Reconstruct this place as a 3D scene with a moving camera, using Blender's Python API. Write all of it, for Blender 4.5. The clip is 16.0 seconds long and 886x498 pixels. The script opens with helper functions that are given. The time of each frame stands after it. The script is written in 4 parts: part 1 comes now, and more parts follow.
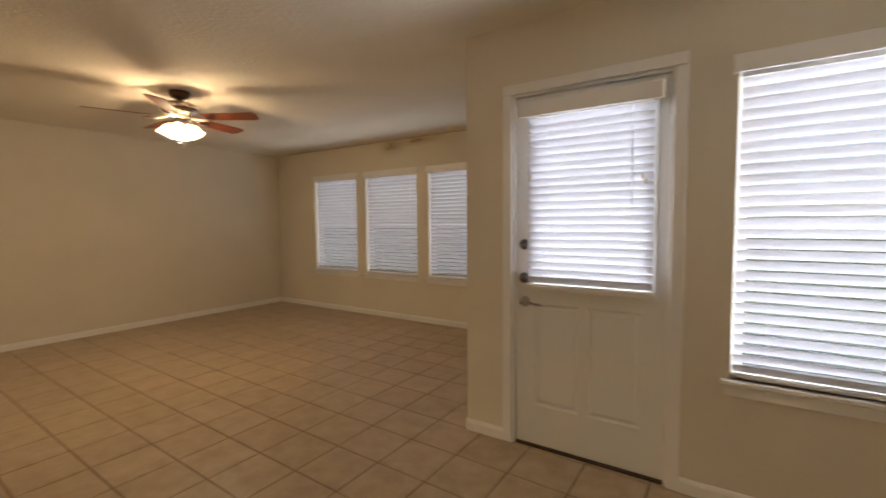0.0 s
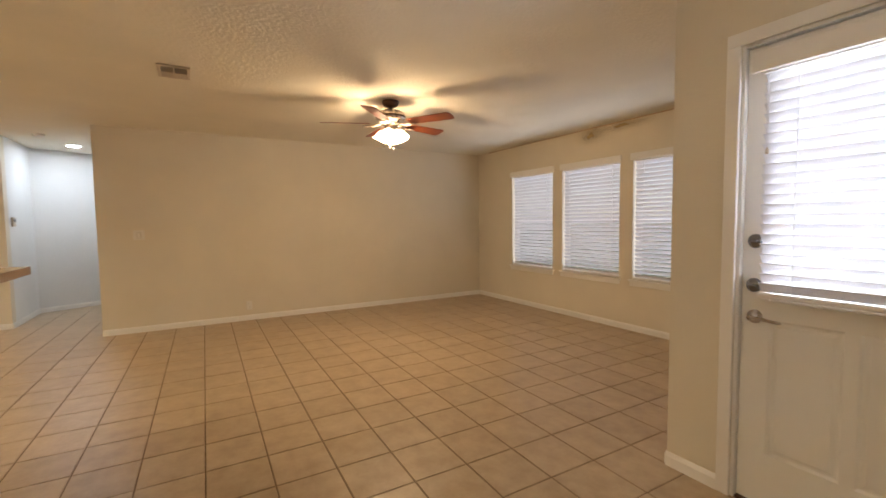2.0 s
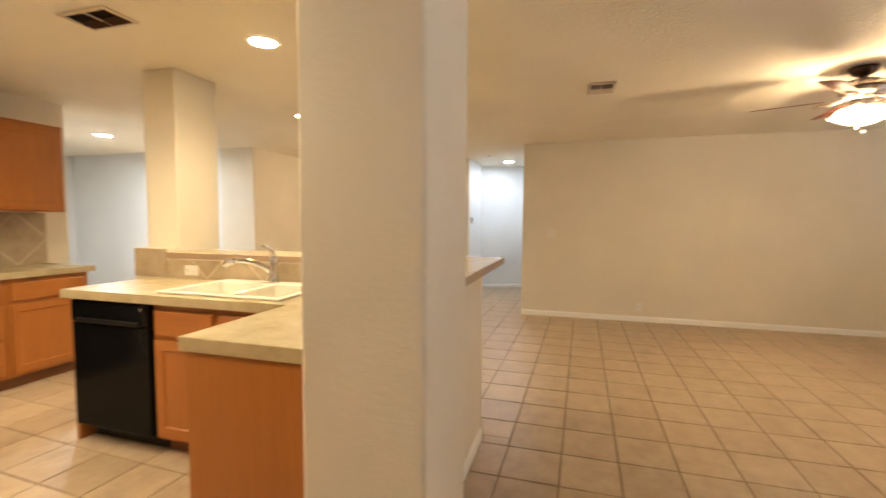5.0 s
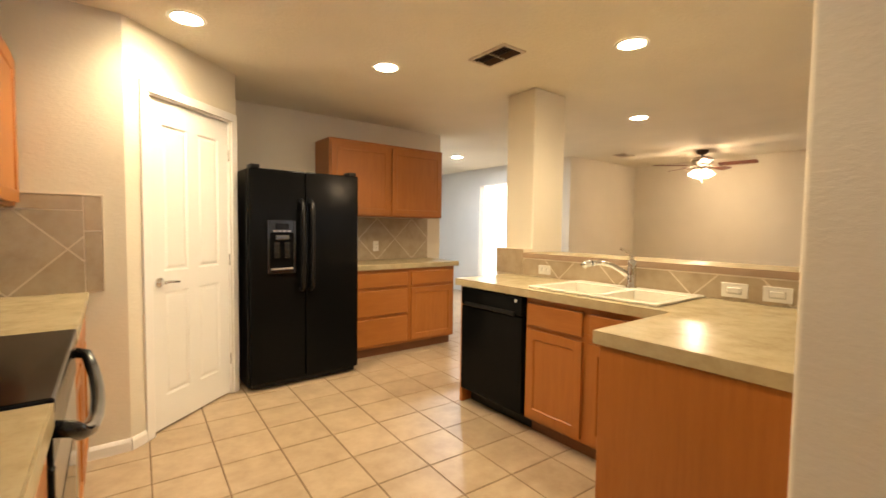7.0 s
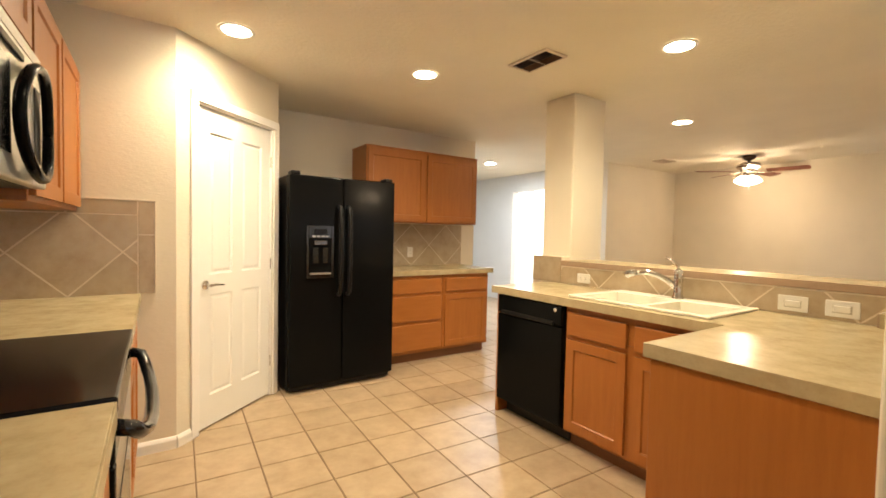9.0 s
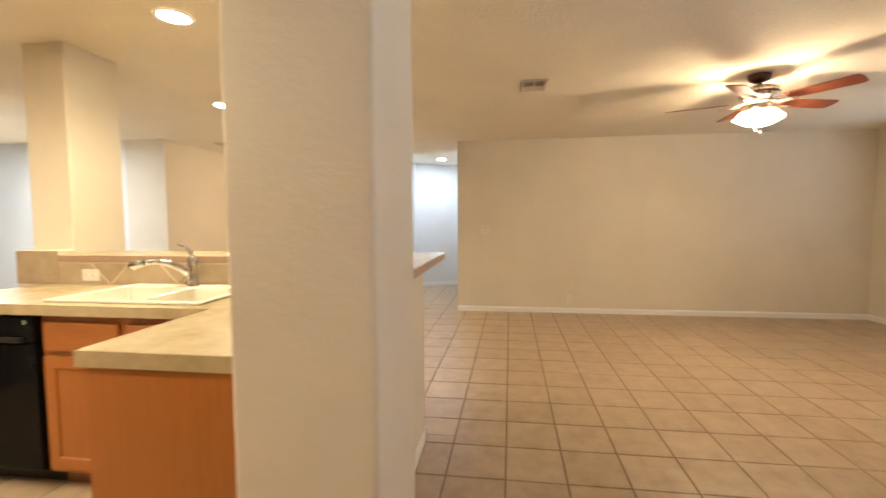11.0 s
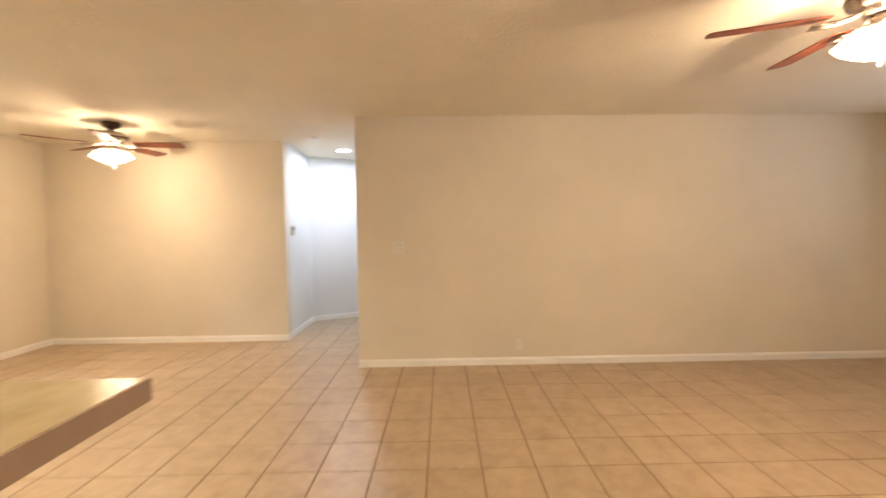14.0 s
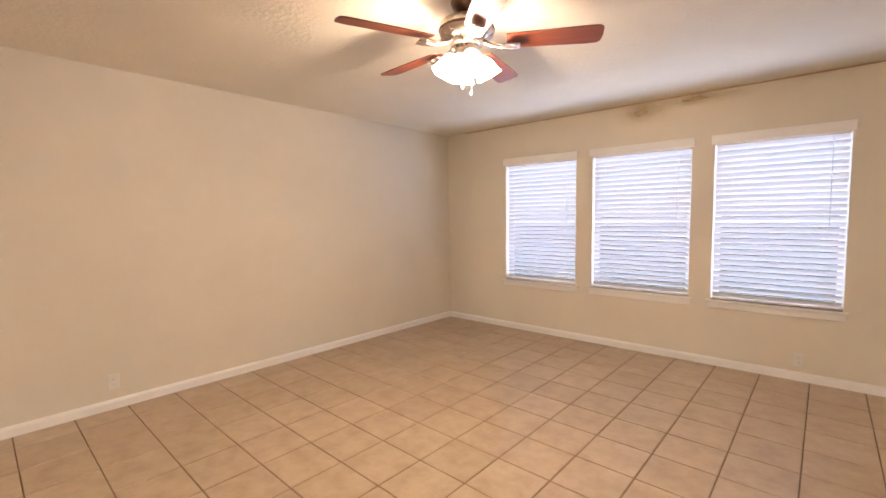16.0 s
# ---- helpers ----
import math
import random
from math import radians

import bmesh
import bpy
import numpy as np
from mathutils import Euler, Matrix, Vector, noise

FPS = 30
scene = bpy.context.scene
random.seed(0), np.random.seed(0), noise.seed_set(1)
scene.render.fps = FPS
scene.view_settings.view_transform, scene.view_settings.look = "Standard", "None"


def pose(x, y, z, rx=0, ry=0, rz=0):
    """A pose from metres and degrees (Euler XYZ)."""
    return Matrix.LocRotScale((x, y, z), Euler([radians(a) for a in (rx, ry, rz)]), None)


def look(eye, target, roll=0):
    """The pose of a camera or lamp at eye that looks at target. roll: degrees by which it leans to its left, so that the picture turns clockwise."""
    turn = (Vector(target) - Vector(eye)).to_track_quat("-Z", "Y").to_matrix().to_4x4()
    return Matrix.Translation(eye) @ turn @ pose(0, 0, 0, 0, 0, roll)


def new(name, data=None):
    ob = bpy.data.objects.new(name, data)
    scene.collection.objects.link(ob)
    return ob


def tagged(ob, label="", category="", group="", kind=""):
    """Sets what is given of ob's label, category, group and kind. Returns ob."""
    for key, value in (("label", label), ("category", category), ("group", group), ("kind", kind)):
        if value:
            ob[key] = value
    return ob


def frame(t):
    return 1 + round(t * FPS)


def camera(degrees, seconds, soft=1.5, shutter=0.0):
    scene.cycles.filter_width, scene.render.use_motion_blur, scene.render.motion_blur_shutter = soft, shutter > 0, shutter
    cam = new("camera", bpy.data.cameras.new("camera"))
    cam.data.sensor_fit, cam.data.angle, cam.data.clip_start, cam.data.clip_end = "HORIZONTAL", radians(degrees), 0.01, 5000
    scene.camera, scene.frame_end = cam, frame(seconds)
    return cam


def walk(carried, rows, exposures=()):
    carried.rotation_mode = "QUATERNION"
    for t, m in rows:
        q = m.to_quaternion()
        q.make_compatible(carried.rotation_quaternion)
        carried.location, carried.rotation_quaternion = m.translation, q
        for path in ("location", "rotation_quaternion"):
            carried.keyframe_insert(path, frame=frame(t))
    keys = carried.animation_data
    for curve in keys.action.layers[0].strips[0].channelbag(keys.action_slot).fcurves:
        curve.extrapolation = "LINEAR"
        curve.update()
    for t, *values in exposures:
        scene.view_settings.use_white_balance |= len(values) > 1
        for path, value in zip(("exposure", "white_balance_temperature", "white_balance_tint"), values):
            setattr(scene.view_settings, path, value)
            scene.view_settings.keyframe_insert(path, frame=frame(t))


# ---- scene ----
cam = camera(91.2, 16.0, 1.6, 0.4)
PATH = [
    (0, (0.232, 0.091, 1.332), (-0.868, 1.756, 1.206), -0.5),
    (0.5, (0.194, 0.185, 1.316), (-1.242, 1.571, 1.184), -0.6),
    (1, (0.201, 0.256, 1.309), (-1.389, 1.461, 1.181), -0.4),
    (1.5, (0.202, 0.288, 1.303), (-1.462, 1.391, 1.181), -0.3),
    (2, (0.204, 0.311, 1.299), (-1.526, 1.307, 1.172), -0.7),
    (2.5, (0.209, 0.32, 1.306), (-1.597, 1.171, 1.19), -0.6),
    (3, (0.205, 0.281, 1.307), (-1.694, 0.899, 1.187), -0.3),
    (3.5, (0.205, 0.238, 1.322), (-1.768, 0.543, 1.204), -0.4),
    (4, (0.168, 0.186, 1.329), (-1.828, 0.242, 1.205), -0.6),
    (4.5, (0.158, 0.129, 1.312), (-1.828, -0.071, 1.19), -0.1),
    (5, (0.19, 0.04, 1.337), (-1.723, -0.53, 1.211), 0.3),
    (7.3, (0.452, -0.384, 1.3), (-0.702, -2.015, 1.203), 0.9),
    (7.5, (0.459, -0.393, 1.3), (-0.67, -2.041, 1.204), 1.0),
    (8, (0.457, -0.408, 1.299), (-0.622, -2.09, 1.212), 0.9),
    (8.5, (0.46, -0.41, 1.301), (-0.608, -2.1, 1.228), 1.0),
    (9, (0.462, -0.405, 1.302), (-0.643, -2.07, 1.229), 1.2),
    (9.5, (0.439, -0.38, 1.298), (-0.806, -1.944, 1.24), 0.9),
    (10, (0.36, -0.306, 1.294), (-1.258, -1.482, 1.267), 0.6),
    (10.2, (0.346, -0.252, 1.3), (-1.455, -1.123, 1.281), 0.5),
    (12.5, (-0.869, 0.217, 1.313), (-2.861, 0.192, 1.141), -0.3),
    (13, (-1.273, 0.217, 1.328), (-3.251, -0.047, 1.194), 0.6),
    (13.5, (-1.637, 0.148, 1.323), (-3.611, -0.14, 1.178), 0.2),
    (14, (-1.887, 0.1, 1.349), (-3.884, 0.141, 1.259), -0.7),
    (14.5, (-2.188, 0.209, 1.376), (-4.117, 0.739, 1.343), -1.3),
    (15, (-2.279, 0.277, 1.377), (-3.931, 1.399, 1.26), -0.4),
    (15.5, (-2.283, 0.249, 1.38), (-3.697, 1.657, 1.247), -1.0),
    (16, (-2.289, 0.213, 1.365), (-3.608, 1.709, 1.218), -0.7),
]
EXPOSURES = [(0, 0.02, 6750, 13), (1, 0.12, 6750, 13), (2, 0.62, 6750, 13), (3, 1.1, 6700, 12), (3.5, 1.18, 6700, 12), (5, 1.0, 6650, 12), (7.3, 0.82, 6650, 13), (10, 1.06, 6250, 11), (12.5, 1.16, 6450, 14), (14, 1.28, 6400, 16), (15, 1.32, 5900, 18), (16, 1.32, 5700, 20)]
walk(cam, [(t, look(eye, target, roll)) for t, eye, target, roll in PATH], EXPOSURES)

# ---- body ----
# world and daylight
world = bpy.data.worlds.new("world")
scene.world = world
world.use_nodes = True
wn = world.node_tree
sky = wn.nodes.new("ShaderNodeTexSky")
sky.sky_type = 'NISHITA'
sky.sun_disc = False
sky.sun_elevation = radians(50)
sky.sun_rotation = radians(190)
wn.nodes["Background"].inputs[1].default_value = 0.12
wn.links.new(sky.outputs[0], wn.nodes["Background"].inputs[0])
sun = new("sun", bpy.data.lights.new("sun", 'SUN'))
sun.data.energy, sun.data.angle, sun.data.color = 2.5, radians(0.6), (1.0, 0.96, 0.9)
sun.matrix_world = look((0, -20, 24), (0, 0, 0))

H = 2.445          # ceiling height
DAY = (0.80, 0.87, 1.0)
LAMP_WARM = (1.0, 0.74, 0.46)
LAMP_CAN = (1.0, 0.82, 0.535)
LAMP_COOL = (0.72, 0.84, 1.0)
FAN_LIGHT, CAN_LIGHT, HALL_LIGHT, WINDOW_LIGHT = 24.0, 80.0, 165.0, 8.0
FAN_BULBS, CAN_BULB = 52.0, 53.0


def daylight(name, centre, target, w, h, power, color=DAY):
    ob = new(name, bpy.data.lights.new(name, 'AREA'))
    ob.data.shape, ob.data.size, ob.data.size_y = 'RECTANGLE', w, h
    ob.data.energy, ob.data.color = power, color
    ob.matrix_world = look(centre, target)
    return ob


# ---- materials ----
def mat(name, color, rough=0.5, metal=0.0, spec=0.5):
    m = bpy.data.materials.new(name)
    m.use_nodes = True
    b = m.node_tree.nodes["Principled BSDF"]
    b.inputs["Base Color"].default_value = (*color, 1)
    b.inputs["Roughness"].default_value = rough
    b.inputs["Metallic"].default_value = metal
    b.inputs["Specular IOR Level"].default_value = spec
    return m


def coords(m, scale=(1, 1, 1)):
    t = m.node_tree
    tc = t.nodes.new("ShaderNodeTexCoord")
    mp = t.nodes.new("ShaderNodeMapping")
    mp.inputs["Scale"].default_value = scale
    t.links.new(tc.outputs["Object"], mp.inputs["Vector"])
    return mp.outputs["Vector"]


def world_coords(m, scale=(1, 1, 1)):
    t = m.node_tree
    g = t.nodes.new("ShaderNodeNewGeometry")
    mp = t.nodes.new("ShaderNodeMapping")
    mp.inputs["Scale"].default_value = scale
    t.links.new(g.outputs["Position"], mp.inputs["Vector"])
    return mp.outputs["Vector"]


def noise_node(m, vec, scale, detail=4.0, rough=0.55):
    n = m.node_tree.nodes.new("ShaderNodeTexNoise")
    n.inputs["Scale"].default_value = scale
    n.inputs["Detail"].default_value = detail
    n.inputs["Roughness"].default_value = rough
    m.node_tree.links.new(vec, n.inputs["Vector"])
    return n.outputs["Fac"]


def ramp(m, fac, stops):
    r = m.node_tree.nodes.new("ShaderNodeValToRGB")
    e = r.color_ramp.elements
    while len(e) < len(stops):
        e.new(0.5)
    for k, (p, c) in zip(e, stops):
        k.position = p
        k.color = (*c, 1)
    m.node_tree.links.new(fac, r.inputs["Fac"])
    return r.outputs["Color"]


def mix(m, a, b, fac, kind='MIX'):
    n = m.node_tree.nodes.new("ShaderNodeMix")
    n.data_type, n.blend_type = 'RGBA', kind
    for sock, v in ((n.inputs[0], fac), (n.inputs[6], a), (n.inputs[7], b)):
        if isinstance(v, (int, float)):
            sock.default_value = v
        elif isinstance(v, tuple):
            sock.default_value = (*v, 1)
        else:
            m.node_tree.links.new(v, sock)
    return n.outputs[2]


def set_color(m, sock):
    m.node_tree.links.new(sock, m.node_tree.nodes["Principled BSDF"].inputs["Base Color"])


def set_rough(m, fac, lo, hi):
    n = m.node_tree.nodes.new("ShaderNodeMapRange")
    n.inputs["To Min"].default_value, n.inputs["To Max"].default_value = lo, hi
    m.node_tree.links.new(fac, n.inputs["Value"])
    m.node_tree.links.new(n.outputs[0], m.node_tree.nodes["Principled BSDF"].inputs["Roughness"])


def bump(m, fac, strength, dist):
    n = m.node_tree.nodes.new("ShaderNodeBump")
    n.inputs["Strength"].default_value, n.inputs["Distance"].default_value = strength, dist
    m.node_tree.links.new(fac, n.inputs["Height"])
    m.node_tree.links.new(n.outputs[0], m.node_tree.nodes["Principled BSDF"].inputs["Normal"])


def paint(name, color, rough, relief, mottled=0.04):
    m = mat(name, color, rough, spec=0.3)
    v = world_coords(m)
    big = noise_node(m, v, 1.3, 3)
    fine = noise_node(m, world_coords(m, (1, 1, 1.9)), 34, 5)
    lo = tuple(c * (1 - mottled) for c in color)
    hi = tuple(min(1, c * (1 + mottled)) for c in color)
    set_color(m, ramp(m, big, [(0.3, lo), (0.7, hi)]))
    r = ramp(m, fine, [(0.42, (0, 0, 0)), (0.62, (1, 1, 1))])
    bump(m, r, relief, 0.004)
    return m


WALL = paint("wall_paint", (0.71, 0.65, 0.53), 0.75, 0.11)
# on the foyer walls this paler tone stands in for stronger light
WALL_WHITE = paint("wall_pale", (0.74, 0.74, 0.72), 0.75, 0.25)
CEIL = paint("ceiling_paint", (0.78, 0.725, 0.60), 0.85, 0.3)
TRIM = paint("trim_paint", (0.83, 0.81, 0.77), 0.4, 0.03, 0.02)
DOORP = paint("door_paint", (0.80, 0.79, 0.75), 0.38, 0.03, 0.02)


def tile_material():
    m = mat("floor_tile", (0.5, 0.38, 0.26), 0.35)
    v = world_coords(m)
    info = m.node_tree.nodes.new("ShaderNodeObjectInfo")
    cloud = noise_node(m, v, 7, 6, 0.65)
    fine = noise_node(m, v, 60, 4)
    c = ramp(m, cloud, [(0.25, (0.37, 0.27, 0.172)), (0.5, (0.47, 0.36, 0.24)), (0.75, (0.56, 0.445, 0.31))])
    geo = m.node_tree.nodes.new("ShaderNodeNewGeometry")
    for odd in (info.outputs["Random"], geo.outputs["Random Per Island"]):
        c = mix(m, c, ramp(m, odd, [(0.0, (0.91, 0.90, 0.88)), (1.0, (1.0, 1.0, 1.0))]), 1.0, 'MULTIPLY')
    c = mix(m, c, (0.42, 0.31, 0.21), ramp(m, fine, [(0.6, (0, 0, 0)), (0.8, (0.35, 0.35, 0.35))]))
    set_color(m, c)
    set_rough(m, cloud, 0.28, 0.5)
    bump(m, cloud, 0.15, 0.003)
    return m


TILE = tile_material()
GROUT = paint("grout", (0.19, 0.13, 0.08), 0.9, 0.3, 0.15)


def wood(name, dark, mid, light, axis, rough):
    m = mat(name, mid, rough)
    s = [9, 9, 9]
    s[axis] = 0.7
    v = coords(m, tuple(s))
    g = noise_node(m, v, 5, 7, 0.7)
    v2 = coords(m, (1.5, 1.5, 1.5))
    big = noise_node(m, v2, 1.2, 3)
    c = ramp(m, g, [(0.3, dark), (0.5, mid), (0.72, light)])
    c = mix(m, c, mid, ramp(m, big, [(0.35, (0, 0, 0)), (0.65, (0.5, 0.5, 0.5))]))
    set_color(m, c)
    set_rough(m, g, rough - 0.08, rough + 0.1)
    bump(m, g, 0.06, 0.002)
    return m


WOOD = wood("maple_vertical", (0.315, 0.106, 0.018), (0.365, 0.127, 0.0225), (0.41, 0.15, 0.029), 2, 0.38)
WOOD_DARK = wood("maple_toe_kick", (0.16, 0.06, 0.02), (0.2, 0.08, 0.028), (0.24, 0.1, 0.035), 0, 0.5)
BLADE = wood("cherry_blade", (0.13, 0.028, 0.010), (0.19, 0.045, 0.016), (0.26, 0.07, 0.026), 0, 0.45)


def laminate():
    m = mat("laminate_counter", (0.5, 0.4, 0.26), 0.3, 0.0, 0.38)
    v = world_coords(m)
    a = noise_node(m, v, 9, 6, 0.7)
    b = noise_node(m, v, 70, 3)
    c = ramp(m, a, [(0.3, (0.35, 0.275, 0.150)), (0.5, (0.43, 0.35, 0.205)), (0.72, (0.49, 0.405, 0.25))])
    c = mix(m, c, (0.36, 0.27, 0.16), ramp(m, b, [(0.55, (0, 0, 0)), (0.75, (0.4, 0.4, 0.4))]))
    set_color(m, c)
    set_rough(m, a, 0.2, 0.3)
    return m


COUNTER = laminate()


def splash():
    m = mat("splash_tile", (0.45, 0.36, 0.24), 0.35)
    v = world_coords(m)
    info = m.node_tree.nodes.new("ShaderNodeObjectInfo")
    a = noise_node(m, v, 10, 6, 0.65)
    c = ramp(m, a, [(0.28, (0.34, 0.255, 0.16)), (0.5, (0.42, 0.33, 0.22)), (0.75, (0.48, 0.39, 0.27))])
    c = mix(m, c, ramp(m, info.outputs["Random"], [(0.0, (0.88, 0.88, 0.86)), (1.0, (1, 1, 1))]), 1.0, 'MULTIPLY')
    set_color(m, c)
    set_rough(m, a, 0.25, 0.45)
    bump(m, a, 0.1, 0.002)
    return m


SPLASH = splash()
SPLASH_GROUT = paint("splash_grout", (0.66, 0.57, 0.44), 0.85, 0.2, 0.05)


def gloss(name, color, lo, hi, metal=0.0, scale=12, spec=0.5):
    m = mat(name, color, lo, metal, spec)
    v = coords(m)
    n = noise_node(m, v, scale, 5)
    set_rough(m, n, lo, hi)
    set_color(m, ramp(m, n, [(0.3, tuple(c * 0.9 for c in color)), (0.7, color)]))
    return m


BLACK = gloss("black_appliance", (0.005, 0.005, 0.005), 0.10, 0.2, spec=0.07)
BLACK_TEX = gloss("black_textured", (0.006, 0.006, 0.006), 0.28, 0.42, scale=160, spec=0.28)
GLASS_TOP = gloss("ceramic_glass", (0.008, 0.007, 0.007), 0.08, 0.16, spec=0.13)
STEEL = gloss("brushed_steel", (0.55, 0.53, 0.50), 0.25, 0.4, 1.0, 40)
DARK_STEEL = gloss("dark_chrome", (0.20, 0.20, 0.21), 0.12, 0.25, 1.0, 30)
GLASS_BLACK = gloss("gloss_black", (0.012, 0.012, 0.013), 0.05, 0.12, spec=0.5)
EDGE = gloss("laminate_edge", (0.36, 0.25, 0.165), 0.3, 0.45, scale=30)
CHROME = gloss("chrome", (0.75, 0.74, 0.72), 0.06, 0.14, 1.0)
NICKEL = gloss("brushed_nickel", (0.48, 0.42, 0.36), 0.22, 0.34, 1.0, 30)
BRONZE = gloss("aged_bronze", (0.10, 0.06, 0.04), 0.3, 0.45, 0.8)
SINKM = gloss("bisque_sink", (0.82, 0.78, 0.66), 0.15, 0.25)
PLATE = gloss("ivory_plate", (0.76, 0.73, 0.66), 0.3, 0.4)
GAP_SHADE = gloss("shadowed_ivory", (0.50, 0.46, 0.38), 0.4, 0.5)
SLOT = gloss("dark_slot", (0.03, 0.025, 0.02), 0.5, 0.7)
VENT = gloss("vent_paint", (0.62, 0.52, 0.40), 0.5, 0.65)
UNLIT_DUCT = gloss("unlit_duct", (0.035, 0.025, 0.018), 0.7, 0.9)
RUBBER = gloss("weather_strip", (0.05, 0.035, 0.025), 0.6, 0.8)
STAIN = mat("plaster_stain", (0.60, 0.45, 0.20), 0.85)


def fade(m):
    """The stain thins out towards its edge, unevenly."""
    t = m.node_tree
    tc = t.nodes.new("ShaderNodeTexCoord")
    g = t.nodes.new("ShaderNodeTexGradient")
    g.gradient_type = 'QUADRATIC_SPHERE'
    t.links.new(tc.outputs["Object"], g.inputs["Vector"])
    n = noise_node(m, coords(m, (2, 2, 2)), 1.6, 5)
    mul = t.nodes.new("ShaderNodeMath")
    mul.operation = 'MULTIPLY'
    t.links.new(g.outputs["Fac"], mul.inputs[0])
    t.links.new(n, mul.inputs[1])
    sc = t.nodes.new("ShaderNodeMath")
    sc.operation, sc.use_clamp = 'MULTIPLY', True
    sc.inputs[1].default_value = 1.2
    t.links.new(mul.outputs[0], sc.inputs[0])
    t.links.new(sc.outputs[0], t.nodes["Principled BSDF"].inputs["Alpha"])


fade(STAIN)


def slat_material():
    m = mat("blind_slat", (0.70, 0.70, 0.72), 0.45)
    b = m.node_tree.nodes["Principled BSDF"]
    t = m.node_tree
    tr = t.nodes.new("ShaderNodeBsdfTranslucent")
    tr.inputs["Color"].default_value = (0.82, 0.84, 0.92, 1)
    mx = t.nodes.new("ShaderNodeMixShader")
    mx.inputs[0].default_value = 0.05
    t.links.new(b.outputs[0], mx.inputs[1])
    t.links.new(tr.outputs[0], mx.inputs[2])
    t.links.new(mx.outputs[0], t.nodes["Material Output"].inputs["Surface"])
    n = noise_node(m, coords(m, (1, 8, 8)), 6, 4)
    set_rough(m, n, 0.38, 0.52)
    return m


SLAT = slat_material()


def glass():
    m = mat("window_glass", (0.95, 0.97, 0.97), 0.02)
    m.node_tree.nodes["Principled BSDF"].inputs["Transmission Weight"].default_value = 1.0
    m.node_tree.nodes["Principled BSDF"].inputs["IOR"].default_value = 1.45
    return m


GLASS = glass()


def glow(name, color, strength):
    m = mat(name, (0.85, 0.82, 0.75), 0.4)
    b = m.node_tree.nodes["Principled BSDF"]
    b.inputs["Emission Color"].default_value = (*color, 1)
    b.inputs["Emission Strength"].default_value = strength
    return m


SHADE = glow("frosted_shade", LAMP_WARM, FAN_LIGHT)


def bulb_low(m, strength):
    """The bulb hangs low in the shade: the glass is dimmer towards its neck."""
    t = m.node_tree
    tc = t.nodes.new("ShaderNodeTexCoord")
    sp = t.nodes.new("ShaderNodeSeparateXYZ")
    mr = t.nodes.new("ShaderNodeMapRange")
    t.links.new(tc.outputs["Object"], sp.inputs[0])
    t.links.new(sp.outputs["Z"], mr.inputs["Value"])
    for k, v in (("From Min", -0.1), ("From Max", -0.005), ("To Min", strength), ("To Max", strength * 0.04)):
        mr.inputs[k].default_value = v
    t.links.new(mr.outputs[0], t.nodes["Principled BSDF"].inputs["Emission Strength"])


bulb_low(SHADE, FAN_LIGHT)
SHADE_SOFT = glow("frosted_shade_soft", (1.0, 0.76, 0.52), FAN_LIGHT)
bulb_low(SHADE_SOFT, FAN_LIGHT * 0.7)


def see_through(m, share):
    """Frosted glass that lets a share of the light pass straight on."""
    t = m.node_tree
    clear, mx = t.nodes.new("ShaderNodeBsdfTransparent"), t.nodes.new("ShaderNodeMixShader")
    mx.inputs[0].default_value = share
    t.links.new(t.nodes["Principled BSDF"].outputs[0], mx.inputs[1])
    t.links.new(clear.outputs[0], mx.inputs[2])
    t.links.new(mx.outputs[0], t.nodes["Material Output"].inputs["Surface"])


for glass_ in (SHADE, SHADE_SOFT):
    see_through(glass_, 0.6)
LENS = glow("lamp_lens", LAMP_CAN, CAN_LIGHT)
LENS_COOL = glow("lamp_lens_cool", LAMP_COOL, HALL_LIGHT)
LENS_FOYER = glow("lamp_lens_foyer", (0.88, 0.95, 1.0), 520.0)


def grass():
    m = mat("lawn", (0.06, 0.09, 0.03), 0.9)
    n = noise_node(m, world_coords(m), 3, 6)
    set_color(m, ramp(m, n, [(0.3, (0.04, 0.07, 0.02)), (0.7, (0.1, 0.12, 0.05))]))
    return m


LAWN = grass()


# ---- mesh helpers ----
def add_box(bm, x0, y0, z0, x1, y1, z1, bevel=0.0, seg=1):
    v = [bm.verts.new(p) for p in ((x0, y0, z0), (x1, y0, z0), (x1, y1, z0), (x0, y1, z0), (x0, y0, z1), (x1, y0, z1), (x1, y1, z1), (x0, y1, z1))]
    f = [bm.faces.new([v[i] for i in q]) for q in ((3, 2, 1, 0), (4, 5, 6, 7), (0, 1, 5, 4), (1, 2, 6, 5), (2, 3, 7, 6), (3, 0, 4, 7))]
    if bevel:
        edges = list({e for face in f for e in face.edges})
        bmesh.ops.bevel(bm, geom=edges, offset=bevel, segments=seg, profile=0.5, affect='EDGES')


def box(x0, y0, z0, x1, y1, z1, bevel=0.003, seg=1):
    bm = bmesh.new()
    add_box(bm, min(x0, x1), min(y0, y1), min(z0, z1), max(x0, x1), max(y0, y1), max(z0, z1), bevel, seg)
    return bm


